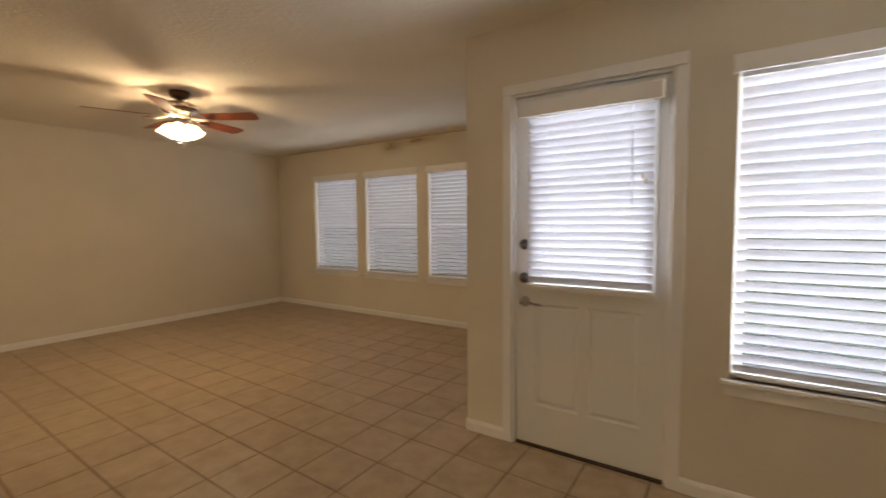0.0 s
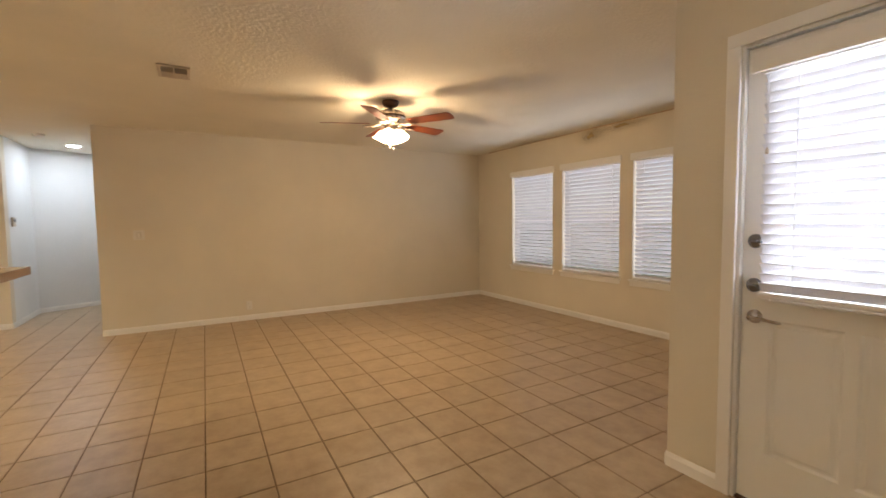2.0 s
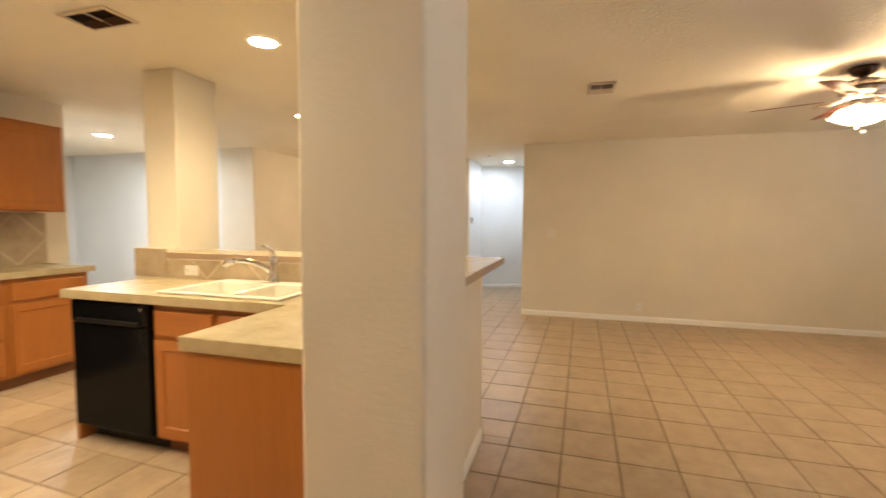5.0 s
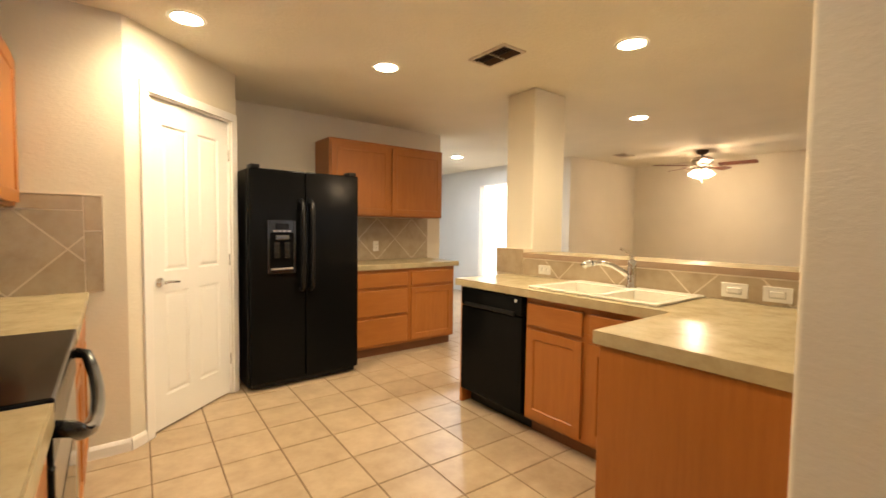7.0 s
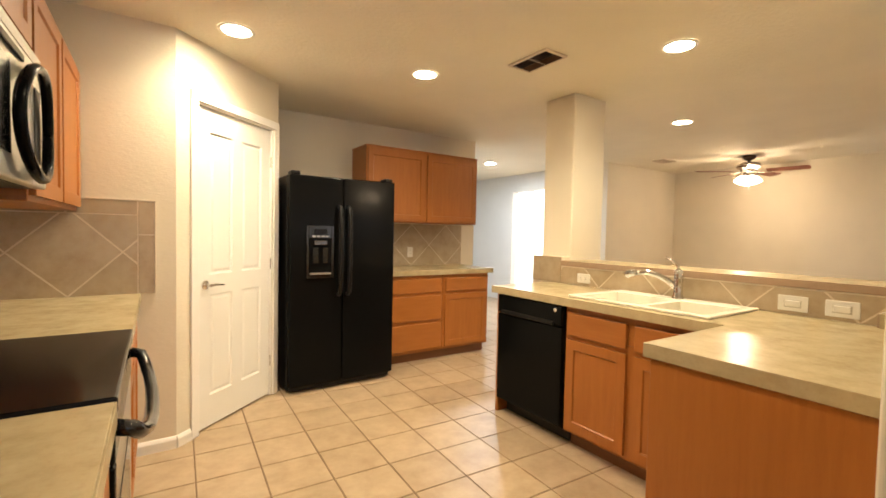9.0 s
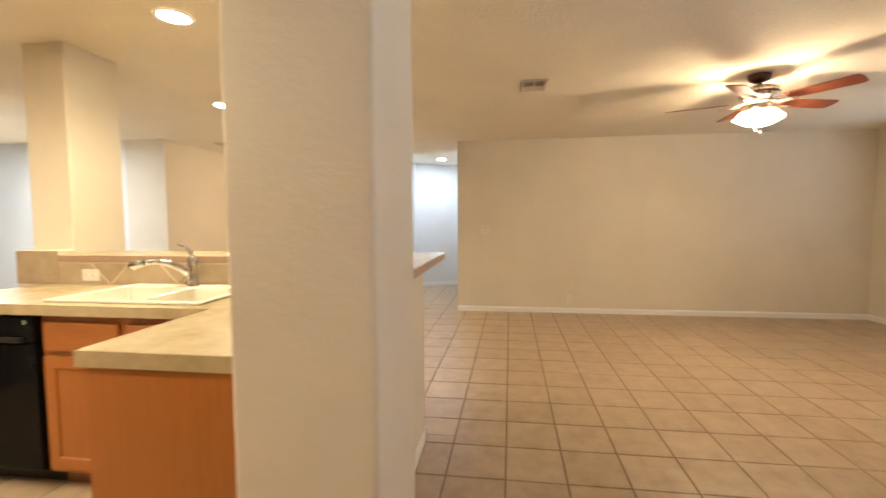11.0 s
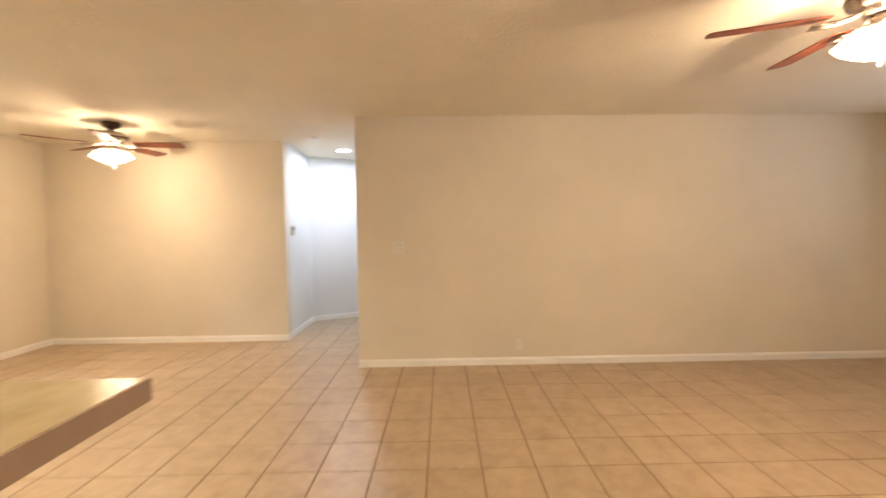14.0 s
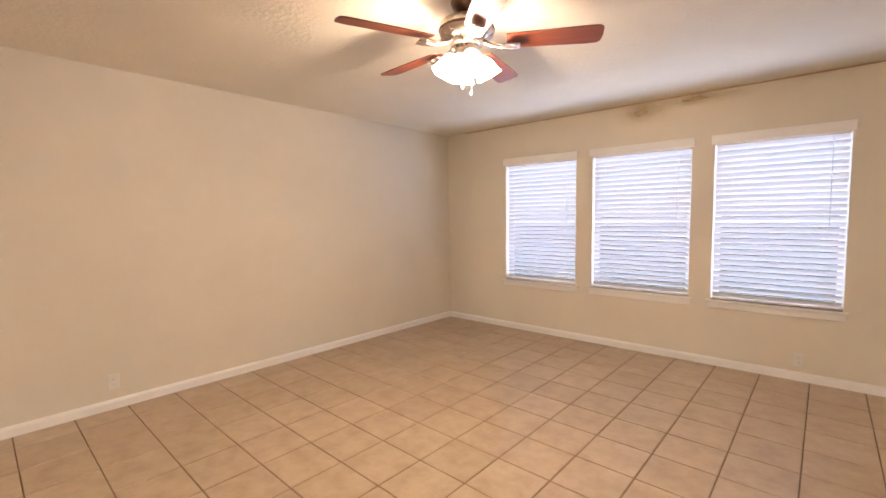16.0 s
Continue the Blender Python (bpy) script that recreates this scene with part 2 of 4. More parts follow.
def turned(bm, profile, segs=24, centre=(0, 0), m=None, caps=True):
    """A body of revolution about z from (radius, z) pairs."""
    rings = []
    made = []
    for r, z in profile:
        ring = []
        for k in range(segs):
            a = 2 * math.pi * k / segs
            ring.append(bm.verts.new((centre[0] + r * math.cos(a), centre[1] + r * math.sin(a), z)))
        rings.append(ring)
        made += ring
    for a, b in zip(rings, rings[1:]):
        for k in range(segs):
            bm.faces.new((a[k], a[(k + 1) % segs], b[(k + 1) % segs], b[k]))
    if caps:
        bm.faces.new(rings[0][::-1])
        bm.faces.new(rings[-1])
    if m is not None:
        bmesh.ops.transform(bm, matrix=m, verts=made)


def lathe(profile, segs=24, m=None, caps=True):
    bm = bmesh.new()
    turned(bm, profile, segs, (0, 0), m, caps)
    return bm


def tube(points, radius, segs=10):
    """A round bar swept along points."""
    bm = bmesh.new()
    pts = [Vector(p) for p in points]
    rings = []
    side = None
    for i, p in enumerate(pts):
        d = (pts[min(i + 1, len(pts) - 1)] - pts[max(i - 1, 0)]).normalized()
        if side is None:
            side = d.cross(Vector((0.31, 0.77, 0.55))).normalized()
        side = (side - d * side.dot(d)).normalized()
        up = d.cross(side)
        r = radius[i] if isinstance(radius, (list, tuple)) else radius
        rings.append([bm.verts.new(p + r * (math.cos(2 * math.pi * k / segs) * side + math.sin(2 * math.pi * k / segs) * up)) for k in range(segs)])
    for a, b in zip(rings, rings[1:]):
        for k in range(segs):
            bm.faces.new((a[k], a[(k + 1) % segs], b[(k + 1) % segs], b[k]))
    bm.faces.new(rings[0][::-1])
    bm.faces.new(rings[-1])
    return bm


def panelled(w, h, t, xs, zs, panels, sink=0.009, edge=0.016, field=0.0, lift=0.0):
    """A slab from x 0..w, z 0..h, front face at y 0 looking to -y, with sunken panels in the named cells of its grid."""
    bm = bmesh.new()
    gx, gz = [0, *xs, w], [0, *zs, h]
    v = {(i, k): bm.verts.new((x, 0, z)) for i, x in enumerate(gx) for k, z in enumerate(gz)}
    sunk = []
    for i in range(len(gx) - 1):
        for k in range(len(gz) - 1):
            f = bm.faces.new((v[i, k], v[i + 1, k], v[i + 1, k + 1], v[i, k + 1]))
            if (i, k) in panels:
                sunk.append(f)
    rim = [e for e in bm.edges if len(e.link_faces) == 1]
    ext = bmesh.ops.extrude_edge_only(bm, edges=rim)
    nv = [g for g in ext["geom"] if isinstance(g, bmesh.types.BMVert)]
    for q in nv:
        q.co.y = t
    back = [e for e in bm.edges if e.verts[0] in nv and e.verts[1] in nv]
    bmesh.ops.contextual_create(bm, geom=back)
    for f in sunk:
        bmesh.ops.inset_individual(bm, faces=[f], thickness=edge, depth=-sink)
        if field:
            bmesh.ops.inset_individual(bm, faces=[f], thickness=field, depth=0)
            bmesh.ops.inset_individual(bm, faces=[f], thickness=0.02, depth=lift)
    bmesh.ops.recalc_face_normals(bm, faces=bm.faces)
    return bm


def mesh_of(name, bm, material, smooth=False):
    me = bpy.data.meshes.new(name)
    bm.to_mesh(me)
    bm.free()
    me.materials.append(material)
    if smooth:
        for p in me.polygons:
            p.use_smooth = True
    return me


def part(name, bm, material, parent, label="", smooth=False, m=None):
    ob = new(name, mesh_of(name, bm, material, smooth))
    ob.parent = parent
    if m is not None:
        ob.matrix_basis = m
    if label:
        ob["label"] = label
    return ob


def thing(name, m, label, category, group=""):
    ob = new(name)
    ob.matrix_basis = m
    ob.empty_display_size = 0.1
    return tagged(ob, label, category, group)


def structure(name, bm, material, label, category, smooth=False):
    return tagged(new(name, mesh_of(name, bm, material, smooth)), label, category, kind="structure")


def wall(name, p0, p1, t, openings=(), label="beige textured plaster wall", material=None, z0=0.0, z1=H):
    """A wall whose face runs from p0 to p1, thick to the left of that line. openings: (start, end, bottom, top) along it."""
    bm = bmesh.new()
    d = Vector((p1[0] - p0[0], p1[1] - p0[1]))
    n = d.length
    at = 0.0
    for a, b, lo, hi in sorted(openings):
        add_box(bm, at, 0, z0, a, t, z1)
        if lo > z0:
            add_box(bm, a, 0, z0, b, t, lo)
        add_box(bm, a, 0, hi, b, t, z1)
        at = b
    add_box(bm, at, 0, z0, n, t, z1)
    ob = structure(name, bm, material or WALL, label, "wall")
    ob.matrix_basis = pose(p0[0], p0[1], 0, 0, 0, math.degrees(math.atan2(d.y, d.x)))
    return ob


def skirting(p0, p1):
    """A baseboard along the face from p0 to p1, on the right of that line."""
    d = Vector((p1[0] - p0[0], p1[1] - p0[1]))
    bm = bmesh.new()
    n = d.length
    prof = [(0, 0), (-0.014, 0), (-0.014, 0.052), (-0.009, 0.064), (-0.004, 0.072), (0, 0.072)]
    a = [bm.verts.new((0, y, z)) for y, z in prof]
    b = [bm.verts.new((n, y, z)) for y, z in prof]
    for k in range(len(prof)):
        j = (k + 1) % len(prof)
        bm.faces.new((a[k], b[k], b[j], a[j]))
    bm.faces.new(a[::-1])
    bm.faces.new(b)
    bmesh.ops.recalc_face_normals(bm, faces=bm.faces)
    ob = structure("baseboard", bm, TRIM, "cream painted baseboard along the wall", "baseboard")
    ob.matrix_basis = pose(p0[0], p0[1], 0, 0, 0, math.degrees(math.atan2(d.y, d.x)))
    return ob


# ---- the plan ----
XW, XE = -6.135, 1.19              # living room's west wall, kitchen's east wall
YN, YD = 4.705, 2.44               # living room's north wall, patio door's wall
XR = -1.14                         # return between the two
YS = -4.73                         # kitchen's south wall
T = 0.14
WIN = [(-5.22, -4.325), (-4.147, -3.222), (-3.044, -2.16)]
WZ0, WZ1 = 0.60, 2.0
W4 = (0.25, 1.12)
DOOR = (-0.83, 0.0, 2.05)

floor = structure("floor", box(-9.4, -8.6, -0.12, XE + T, YN + T, -0.004, 0), GROUT, "brown grout under square beige floor tiles", "floor")
ceiling = structure("ceiling", box(-9.4, -8.6, H, XE + T, YN + T, H + 0.15, 0), CEIL, "beige textured plaster ceiling", "ceiling")
ground = structure("ground", box(-300, -300, -0.35, 300, 300, -0.14, 0), LAWN, "green lawn outside the house", "ground")

wall("wall_north", (XW - T, YN), (XR, YN), T, [(a - XW + T, b - XW + T, WZ0, WZ1) for a, b in WIN])
wall("wall_north_return", (XR, YN + T), (XR, YD + T), T)
wall("wall_patio_door", (XR, YD), (XE + T, YD), T, [(DOOR[0] - XR, DOOR[1] - XR, 0.0, DOOR[2]), (W4[0] - XR, W4[1] - XR, WZ0, WZ1)])
wall("wall_west", (XW, -0.65), (XW, YN), T)
wall("wall_hall_north", (-9.2, -0.65), (XW - T, -0.65), T, material=WALL_WHITE, label="pale painted hallway wall")
wall("wall_east", (XE, YD), (XE, -3.37), T)
wall("wall_stub", (XE + T, -3.37), (0.361, -3.37), T)
# diagonal pantry wall
PA, PB = Vector((0.361, -3.37)), Vector((-0.348, -4.005))
PU = (PB - PA).normalized()
PL = (PB - PA).length
P0, P1, PH = 0.155, 0.887, 2.075
wall("wall_pantry", PA, PB, 0.115, [(P0, P1, 0.0, PH)])
wall("wall_pantry_side", (PB.x, PB.y), (PB.x, YS), 0.115)
wall("wall_pantry_back", (XE + T, -3.37 - T), (XE + T, YS - T), T)
wall("wall_south", (XE + T, YS), (-2.86, YS), T)
wall("wall_foyer_east", (-2.86 + 0, YS - T), (-2.86, -8.5), T, material=WALL_WHITE, label="foyer wall in a paler tone for its brighter light")
wall("wall_foyer_south", (-2.7, -8.4), (-7.8, -8.4), T, material=WALL_WHITE, label="foyer wall in a paler tone for its brighter light")
FD0, FD1 = -6.72, -5.86
# one wall in two tones: the lit stretch is painted paler than its corner
wall("wall_foyer_west", (-5.33, -8.4), (-5.33, -5.2), T, [(8.4 + FD0, 8.4 + FD1, 0, 2.12)], material=WALL_WHITE, label="foyer wall in a paler tone for its brighter light")
wall("wall_foyer_corner", (-5.33, -5.2), (-5.33, -4.6), T)
wall("wall_dining_south", (-5.33 - T, -4.6), (-7.25 - T, -4.6), T)
wall("wall_dining_west", (-7.25, -4.6), (-7.25, -1.72), T)
wall("wall_hall_south", (-7.25 - T, -1.722), (-8.4, -1.722), T, material=WALL_WHITE, label="pale painted hallway wall")
wall("wall_hall_end", (-8.38, -1.74), (-8.92, -0.62), T, material=WALL_WHITE, label="pale painted hallway wall")
# bright side room behind the foyer's doorway
wall("wall_side_room_west", (-7.6, -8.5), (-7.6, -4.6), T, material=WALL_WHITE, label="white wall of the side room")
daylight("side_room_daylight", (-5.66, -7.6, 1.5), (-7.6, -7.2, 1.4), 0.9, 1.4, 160, (0.95, 0.97, 1.0))

for p, q in (((XW, -0.65), (XW, YN)), ((XW, YN), (XR, YN)), ((XR - 0.0, YD), (DOOR[0] - 0.055, YD)), ((DOOR[1] + 0.055, YD), (XE, YD)),
             ((XR, YN), (XR, YD)), ((-7.25, -4.6), (-7.25, -1.72)), ((-5.33, -4.6), (-7.25, -4.6)), ((-7.25, -1.722), (-8.38, -1.722)),
             ((-8.38, -1.74), (-8.92, -0.62)), ((0.56, -3.37), (0.361, -3.37)), (PA, PA + PU * (P0 - 0.055)), ((-5.33, FD1), (-5.33, -4.6))):
    skirting(p, q)

# post at the end of the bar, and the column beyond the sink
post = structure("post_wall", box(-1.19, -0.64, 0, -0.78, -0.29, H, 0.012, 3), WALL, "square beige plaster post from floor to ceiling", "post")
column = structure("column_wall", box(-2.72, -3.06, 0, -2.33, -2.75, H, 0.012, 3), WALL, "square beige plaster column from floor to ceiling", "column")
bmh = bmesh.new()
add_box(bmh, -2.385, -0.62, 0, -1.19, -0.478, 1.065)
add_box(bmh, -2.385, -2.75, 0, -2.225, -0.62, 1.065)
structure("half_wall", bmh, WALL, "low beige plaster wall carrying the breakfast bar", "half wall")
skirting((-1.19, -0.478), (-2.385, -0.478))
skirting((-2.385, -0.478), (-2.385, -2.75))
skirting((-1.19, -0.29), (-1.19, -0.478))
skirting((-0.78, -0.64), (-0.78, -0.29))
skirting((-0.78, -0.29), (-1.19, -0.29))


# ---- windows and blinds ----
def window(name, x0, x1, y, power=WINDOW_LIGHT):
    ob = tagged(new(name), "white framed single hung window behind a blind", "window", kind="structure")
    ob.matrix_basis = pose(x0, y, WZ0)
    w, h = x1 - x0, WZ1 - WZ0
    f = bmesh.new()
    add_box(f, 0.002, 0.09, 0, 0.045, 0.13, h, 0.003)
    add_box(f, w - 0.045, 0.09, 0, w - 0.002, 0.13, h, 0.003)
    add_box(f, 0.045, 0.09, 0.002, w - 0.045, 0.13, 0.045, 0.003)
    add_box(f, 0.045, 0.09, h - 0.045, w - 0.045, 0.13, h - 0.002, 0.003)
    add_box(f, 0.045, 0.095, h / 2 - 0.02, w - 0.045, 0.128, h / 2 + 0.02, 0.003)
    part("window_frame", f, TRIM, ob)
    for z0, z1 in ((0.045, h / 2 - 0.02), (h / 2 + 0.02, h - 0.045)):
        g = part("pane", box(0.045, 0.108, z0, w - 0.045, 0.113, z1, 0), GLASS, ob)
        g.visible_shadow = False
    s = bmesh.new()
    add_box(s, -0.035, -0.028, -0.022, w + 0.035, 0.088, 0.0, 0.004)
    part("window_sill", s, TRIM, ob)
    part("apron", box(-0.02, -0.012, -0.075, w + 0.02, -0.001, -0.022, 0.003), TRIM, ob)
    daylight("window_daylight", (x0 + w / 2, y + 0.085, (WZ0 + WZ1) / 2), (x0 + w / 2, y - 3, (WZ0 + WZ1) / 2), w - 0.04, h - 0.05, power)
    return ob


def blind(w, h, m, label, pitch=0.0475, tilt=-53, depth=0.05, valance=True):
    """A horizontal slat blind; x across, z up from its bottom rail, -y into the room."""
    ob = thing("window_blind", m, label, "blind", "white slat blinds")
    me = None
    n = int((h - 0.07) / pitch) + 1
    pitch = (h - 0.105) / (n - 1)
    c, s = math.cos(radians(tilt)), math.sin(radians(tilt))
    for k in range(n):
        if me is None:
            bm = bmesh.new()
            secs = [(-0.5, 0.0), (-0.25, 0.0025), (0.0, 0.0035), (0.25, 0.0025), (0.5, 0.0)]
            loops = []
            for x in (0.004, w - 0.004):
                up = [(u * depth, z + 0.0014) for u, z in secs]
                dn = [(u * depth, z - 0.0014) for u, z in reversed(secs)]
                loops.append([bm.verts.new((x, a * c - b * s, a * s + b * c)) for a, b in up + dn])
            q = len(loops[0])
            for i in range(q):
                bm.faces.new((loops[0][i], loops[1][i], loops[1][(i + 1) % q], loops[0][(i + 1) % q]))
            bm.faces.new(loops[0])
            bm.faces.new(loops[1][::-1])
            bmesh.ops.recalc_face_normals(bm, faces=bm.faces)
            me = mesh_of("slat", bm, SLAT)
        sl = new("slat", me)
        sl.parent = ob
        sl.matrix_basis = pose(random.uniform(-0.001, 0.001), 0, 0.045 + k * pitch, random.uniform(-1.5, 1.5), random.uniform(-0.12, 0.12), 0)
    part("bottom_rail", box(0.003, -0.024, 0.004, w - 0.003, 0.024, 0.022, 0.004), TRIM, ob)
    part("head_rail", box(0.002, -0.026, h - 0.045, w - 0.002, 0.026, h - 0.002, 0.002), TRIM, ob)
    if valance:
        v = bmesh.new()
        add_box(v, -0.03, -0.062, h - 0.03, w + 0.03, -0.048, h + 0.05, 0.005, 2)
        add_box(v, -0.03, -0.0475, h - 0.03, -0.018, -0.032, h + 0.05, 0.002)
        add_box(v, w + 0.018, -0.0475, h - 0.03, w + 0.03, -0.032, h + 0.05, 0.002)
        part("valance", v, TRIM, ob)
    for x in (0.13, w - 0.13):
        part("ladder_cord", tube([(x, -0.028, 0.02), (x, -0.028, h - 0.04)], 0.0014, 6), SLAT, ob)
    part("tilt_wand", tube([(w - 0.1, -0.036, h - 0.05), (w - 0.1, -0.038, h * 0.45)], [0.003, 0.004], 8), SLAT, ob)
    return ob


for i, (a, b) in enumerate(WIN):
    window("window_%d" % (i + 1), a, b, YN)
    blind(b - a - 0.012, WZ1 - WZ0, pose(a + 0.006, YN + 0.036, WZ0), "white slat blind lowered over a living room window")
window("window_4", W4[0], W4[1], YD, 30.0)
blind(W4[1] - W4[0] - 0.012, WZ1 - WZ0, pose(W4[0] + 0.006, YD + 0.036, WZ0), "white slat blind lowered beside the patio door", tilt=-55)

# water stains under the ceiling, thin washes on the plaster
for x, z, a, b in ((-3.66, 2.36, 0.34, 0.17), (-3.2, 2.40, 0.6, 0.09)):
    bm = bmesh.new()
    up = (H - 0.004 - z) / b
    bm.faces.new([bm.verts.new(p) for p in ((-1, 0, -1), (1, 0, -1), (1, 0, up), (-1, 0, up))])
    st = structure("wall_stain", bm, STAIN, "brownish water stain on the wall under the ceiling", "stain")
    st.matrix_basis = pose(x, YN - 0.0035, z) @ Matrix.Diagonal((a, 1, b, 1))


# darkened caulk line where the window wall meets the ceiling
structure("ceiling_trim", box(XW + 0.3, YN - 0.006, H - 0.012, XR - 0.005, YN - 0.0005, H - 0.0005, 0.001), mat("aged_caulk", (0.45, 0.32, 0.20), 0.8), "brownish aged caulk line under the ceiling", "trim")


# ---- doors ----
def casing(name, m, w, h, cw=0.058):
    bm = bmesh.new()
    for x in (-cw, w):
        add_box(bm, x, -0.016, 0.001, x + cw, -0.001, h, 0.004, 2)
    add_box(bm, -cw, -0.016, h, w + cw, -0.001, h + cw, 0.004, 2)
    ob = structure(name, bm, TRIM, "cream painted moulded door casing", "trim")
    ob.matrix_basis = m
    j = bmesh.new()
    add_box(j, 0.0, 0.0, 0.001, 0.014, 0.11, h, 0.001)
    add_box(j, w - 0.014, 0.0, 0.001, w, 0.11, h, 0.001)
    add_box(j, 0.014, 0.0, h - 0.014, w - 0.014, 0.11, h, 0.001)
    part("jamb", j, TRIM, ob)
    return ob


def lever(parent, x, z, way, finish):
    """A lever handle with a round rose on a face at y 0."""
    rot = pose(x, 0, z, 90, 0, 0)
    rose = part("door_handle", lathe([(0.031, 0.0), (0.031, 0.006), (0.024, 0.012), (0.011, 0.016), (0.010, 0.045), (0.012, 0.052), (0.0, 0.055)], 24, rot, False), finish, parent, "satin metal lever handle", True)
    part("lever", tube([(x, -0.046, z), (x + way * 0.03, -0.05, z + 0.003), (x + way * 0.07, -0.05, z - 0.002), (x + way * 0.108, -0.047, z - 0.006), (x + way * 0.118, -0.044, z - 0.004)], [0.009, 0.0085, 0.0075, 0.0065, 0.004], 10), finish, rose, "", True)
    return rose


def deadbolt(parent, x, z):
    rot = pose(x, 0, z, 90, 0, 0)
    d = part("deadbolt", lathe([(0.031, 0.0), (0.031, 0.010), (0.027, 0.016), (0.0, 0.018)], 24, rot, False), DARK_STEEL, parent, "round dark metal deadbolt", True)
    part("thumb_turn", box(x - 0.016, -0.034, z - 0.005, x + 0.016, -0.018, z + 0.005, 0.004, 2), DARK_STEEL, d)


dw = DOOR[1] - DOOR[0]
casing("door_1_casing", pose(DOOR[0], YD, 0), dw, DOOR[2])
LW = dw - 0.034
leaf = tagged(new("door_1", mesh_of("door_1", panelled(LW, 2.015, 0.044, [0.11, 0.365, 0.41, LW - 0.11], [0.235, 0.84, 0.945, 1.86],
    {(1, 1), (3, 1)}, 0.008, 0.014, 0.012, 0.006), DOORP)), "white steel patio door with blind-covered glass half", "door", kind="structure")
leaf.matrix_basis = pose(DOOR[0] + 0.017, YD + 0.022, 0.016)
lf = bmesh.new()
gx0, gx1, gz0, gz1 = 0.115, LW - 0.085, 0.955, 1.87
for q in ((gx0 - 0.035, gz0 - 0.035, gx0, gz1 + 0.035), (gx1, gz0 - 0.035, gx1 + 0.035, gz1 + 0.035), (gx0, gz0 - 0.035, gx1, gz0), (gx0, gz1, gx1, gz1 + 0.035)):
    add_box(lf, q[0], -0.012, q[1], q[2], -0.001, q[3], 0.004, 2)
part("lite_frame", lf, DOORP, leaf)
part("door_lite", box(gx0, -0.006, gz0, gx1, -0.002, gz1, 0), GLASS, leaf, "clear glass of the door")
lite_x, lite_z = DOOR[0] + 0.017 + (gx0 + gx1) / 2, 0.016 + (gz0 + gz1) / 2
daylight("door_daylight", (lite_x, YD + 0.007, lite_z), (lite_x, YD - 2, lite_z), gx1 - gx0, gz1 - gz0, 14.0)
deadbolt(leaf, 0.052, 1.18)
deadbolt(leaf, 0.05, 0.985)
lever(leaf, 0.055, 0.845, 1, NICKEL)
for z in (0.2, 1.0, 1.82):
    part("hinge", tube([(LW + 0.006, -0.004, z), (LW + 0.006, -0.004, z + 0.095)], 0.007, 10), NICKEL, leaf)
part("weather_strip", box(0.0, 0.002, -0.014, LW, 0.03, -0.001, 0), RUBBER, leaf)
b5 = blind(gx1 - gx0 + 0.06, 0.985, pose(DOOR[0] + 0.017 + gx0 - 0.03, YD - 0.022, 0.955), "white slat blind mounted on the patio door", 0.043, -56, 0.048, False)
part("valance", box(-0.035, -0.05, 0.945, gx1 - gx0 + 0.095, -0.036, 1.03, 0.005, 2), TRIM, b5)
for u, z in ((0.03, 0.63), (gx1 - gx0 + 0.01, 0.6), (gx1 - gx0 + 0.022, 0.575)):
    cord = part("lift_cord", tube([(u, -0.034, 0.94), (u, -0.036, z)], 0.0012, 6), SLAT, b5)
    part("tassel", lathe([(0.002, z + 0.004), (0.006, z - 0.006), (0.007, z - 0.022), (0.003, z - 0.026)], 10, Matrix.Translation((u, -0.036, 0))), VENT, cord, "small grey cord tassel", True)
thr = structure("door_threshold", box(DOOR[0] + 0.016, YD + 0.002, 0.0, DOOR[1] - 0.016, YD + 0.12, 0.013, 0.004), BRONZE, "dark bronze door threshold", "threshold")

# pantry door in the diagonal wall
PM = pose(PA.x, PA.y, 0, 0, 0, math.degrees(math.atan2(PU.y, PU.x)))
# the wall's room side looks to the right of its line, so local -y of a turned frame
PR = PM @ pose(P0, 0, 0)
pw = P1 - P0
casing("door_2_casing", PR, pw, PH)
PWL = pw - 0.034
pl = tagged(new("door_2", mesh_of("door_2", panelled(PWL, 2.044, 0.036, [0.1, PWL / 2 - 0.045, PWL / 2 + 0.045, PWL - 0.1], [0.2, 0.86, 0.99, 1.90],
    {(1, 1), (3, 1), (1, 3), (3, 3)}, 0.009, 0.014, 0.012, 0.006), DOORP)), "white four-panel pantry door, closed", "door", kind="structure")
pl.matrix_basis = PR @ pose(0.017, 0.016, 0.014)
lever(pl, 0.06, 0.925, 1, CHROME)
for z in (0.22, 0.98, 1.76):
    part("hinge", tube([(PWL + 0.006, -0.008, z), (PWL + 0.006, -0.008, z + 0.085)], 0.007, 10), CHROME, pl)


# ---- ceiling fans, lamps and vents ----
def bulb(name, kind, x, y, z, power, color, size):
    ob = new(name, bpy.data.lights.new(name, kind))
    ob.data.energy, ob.data.color, ob.data.shadow_soft_size = power, color, size
    ob.matrix_basis = pose(x, y, z)
    return ob


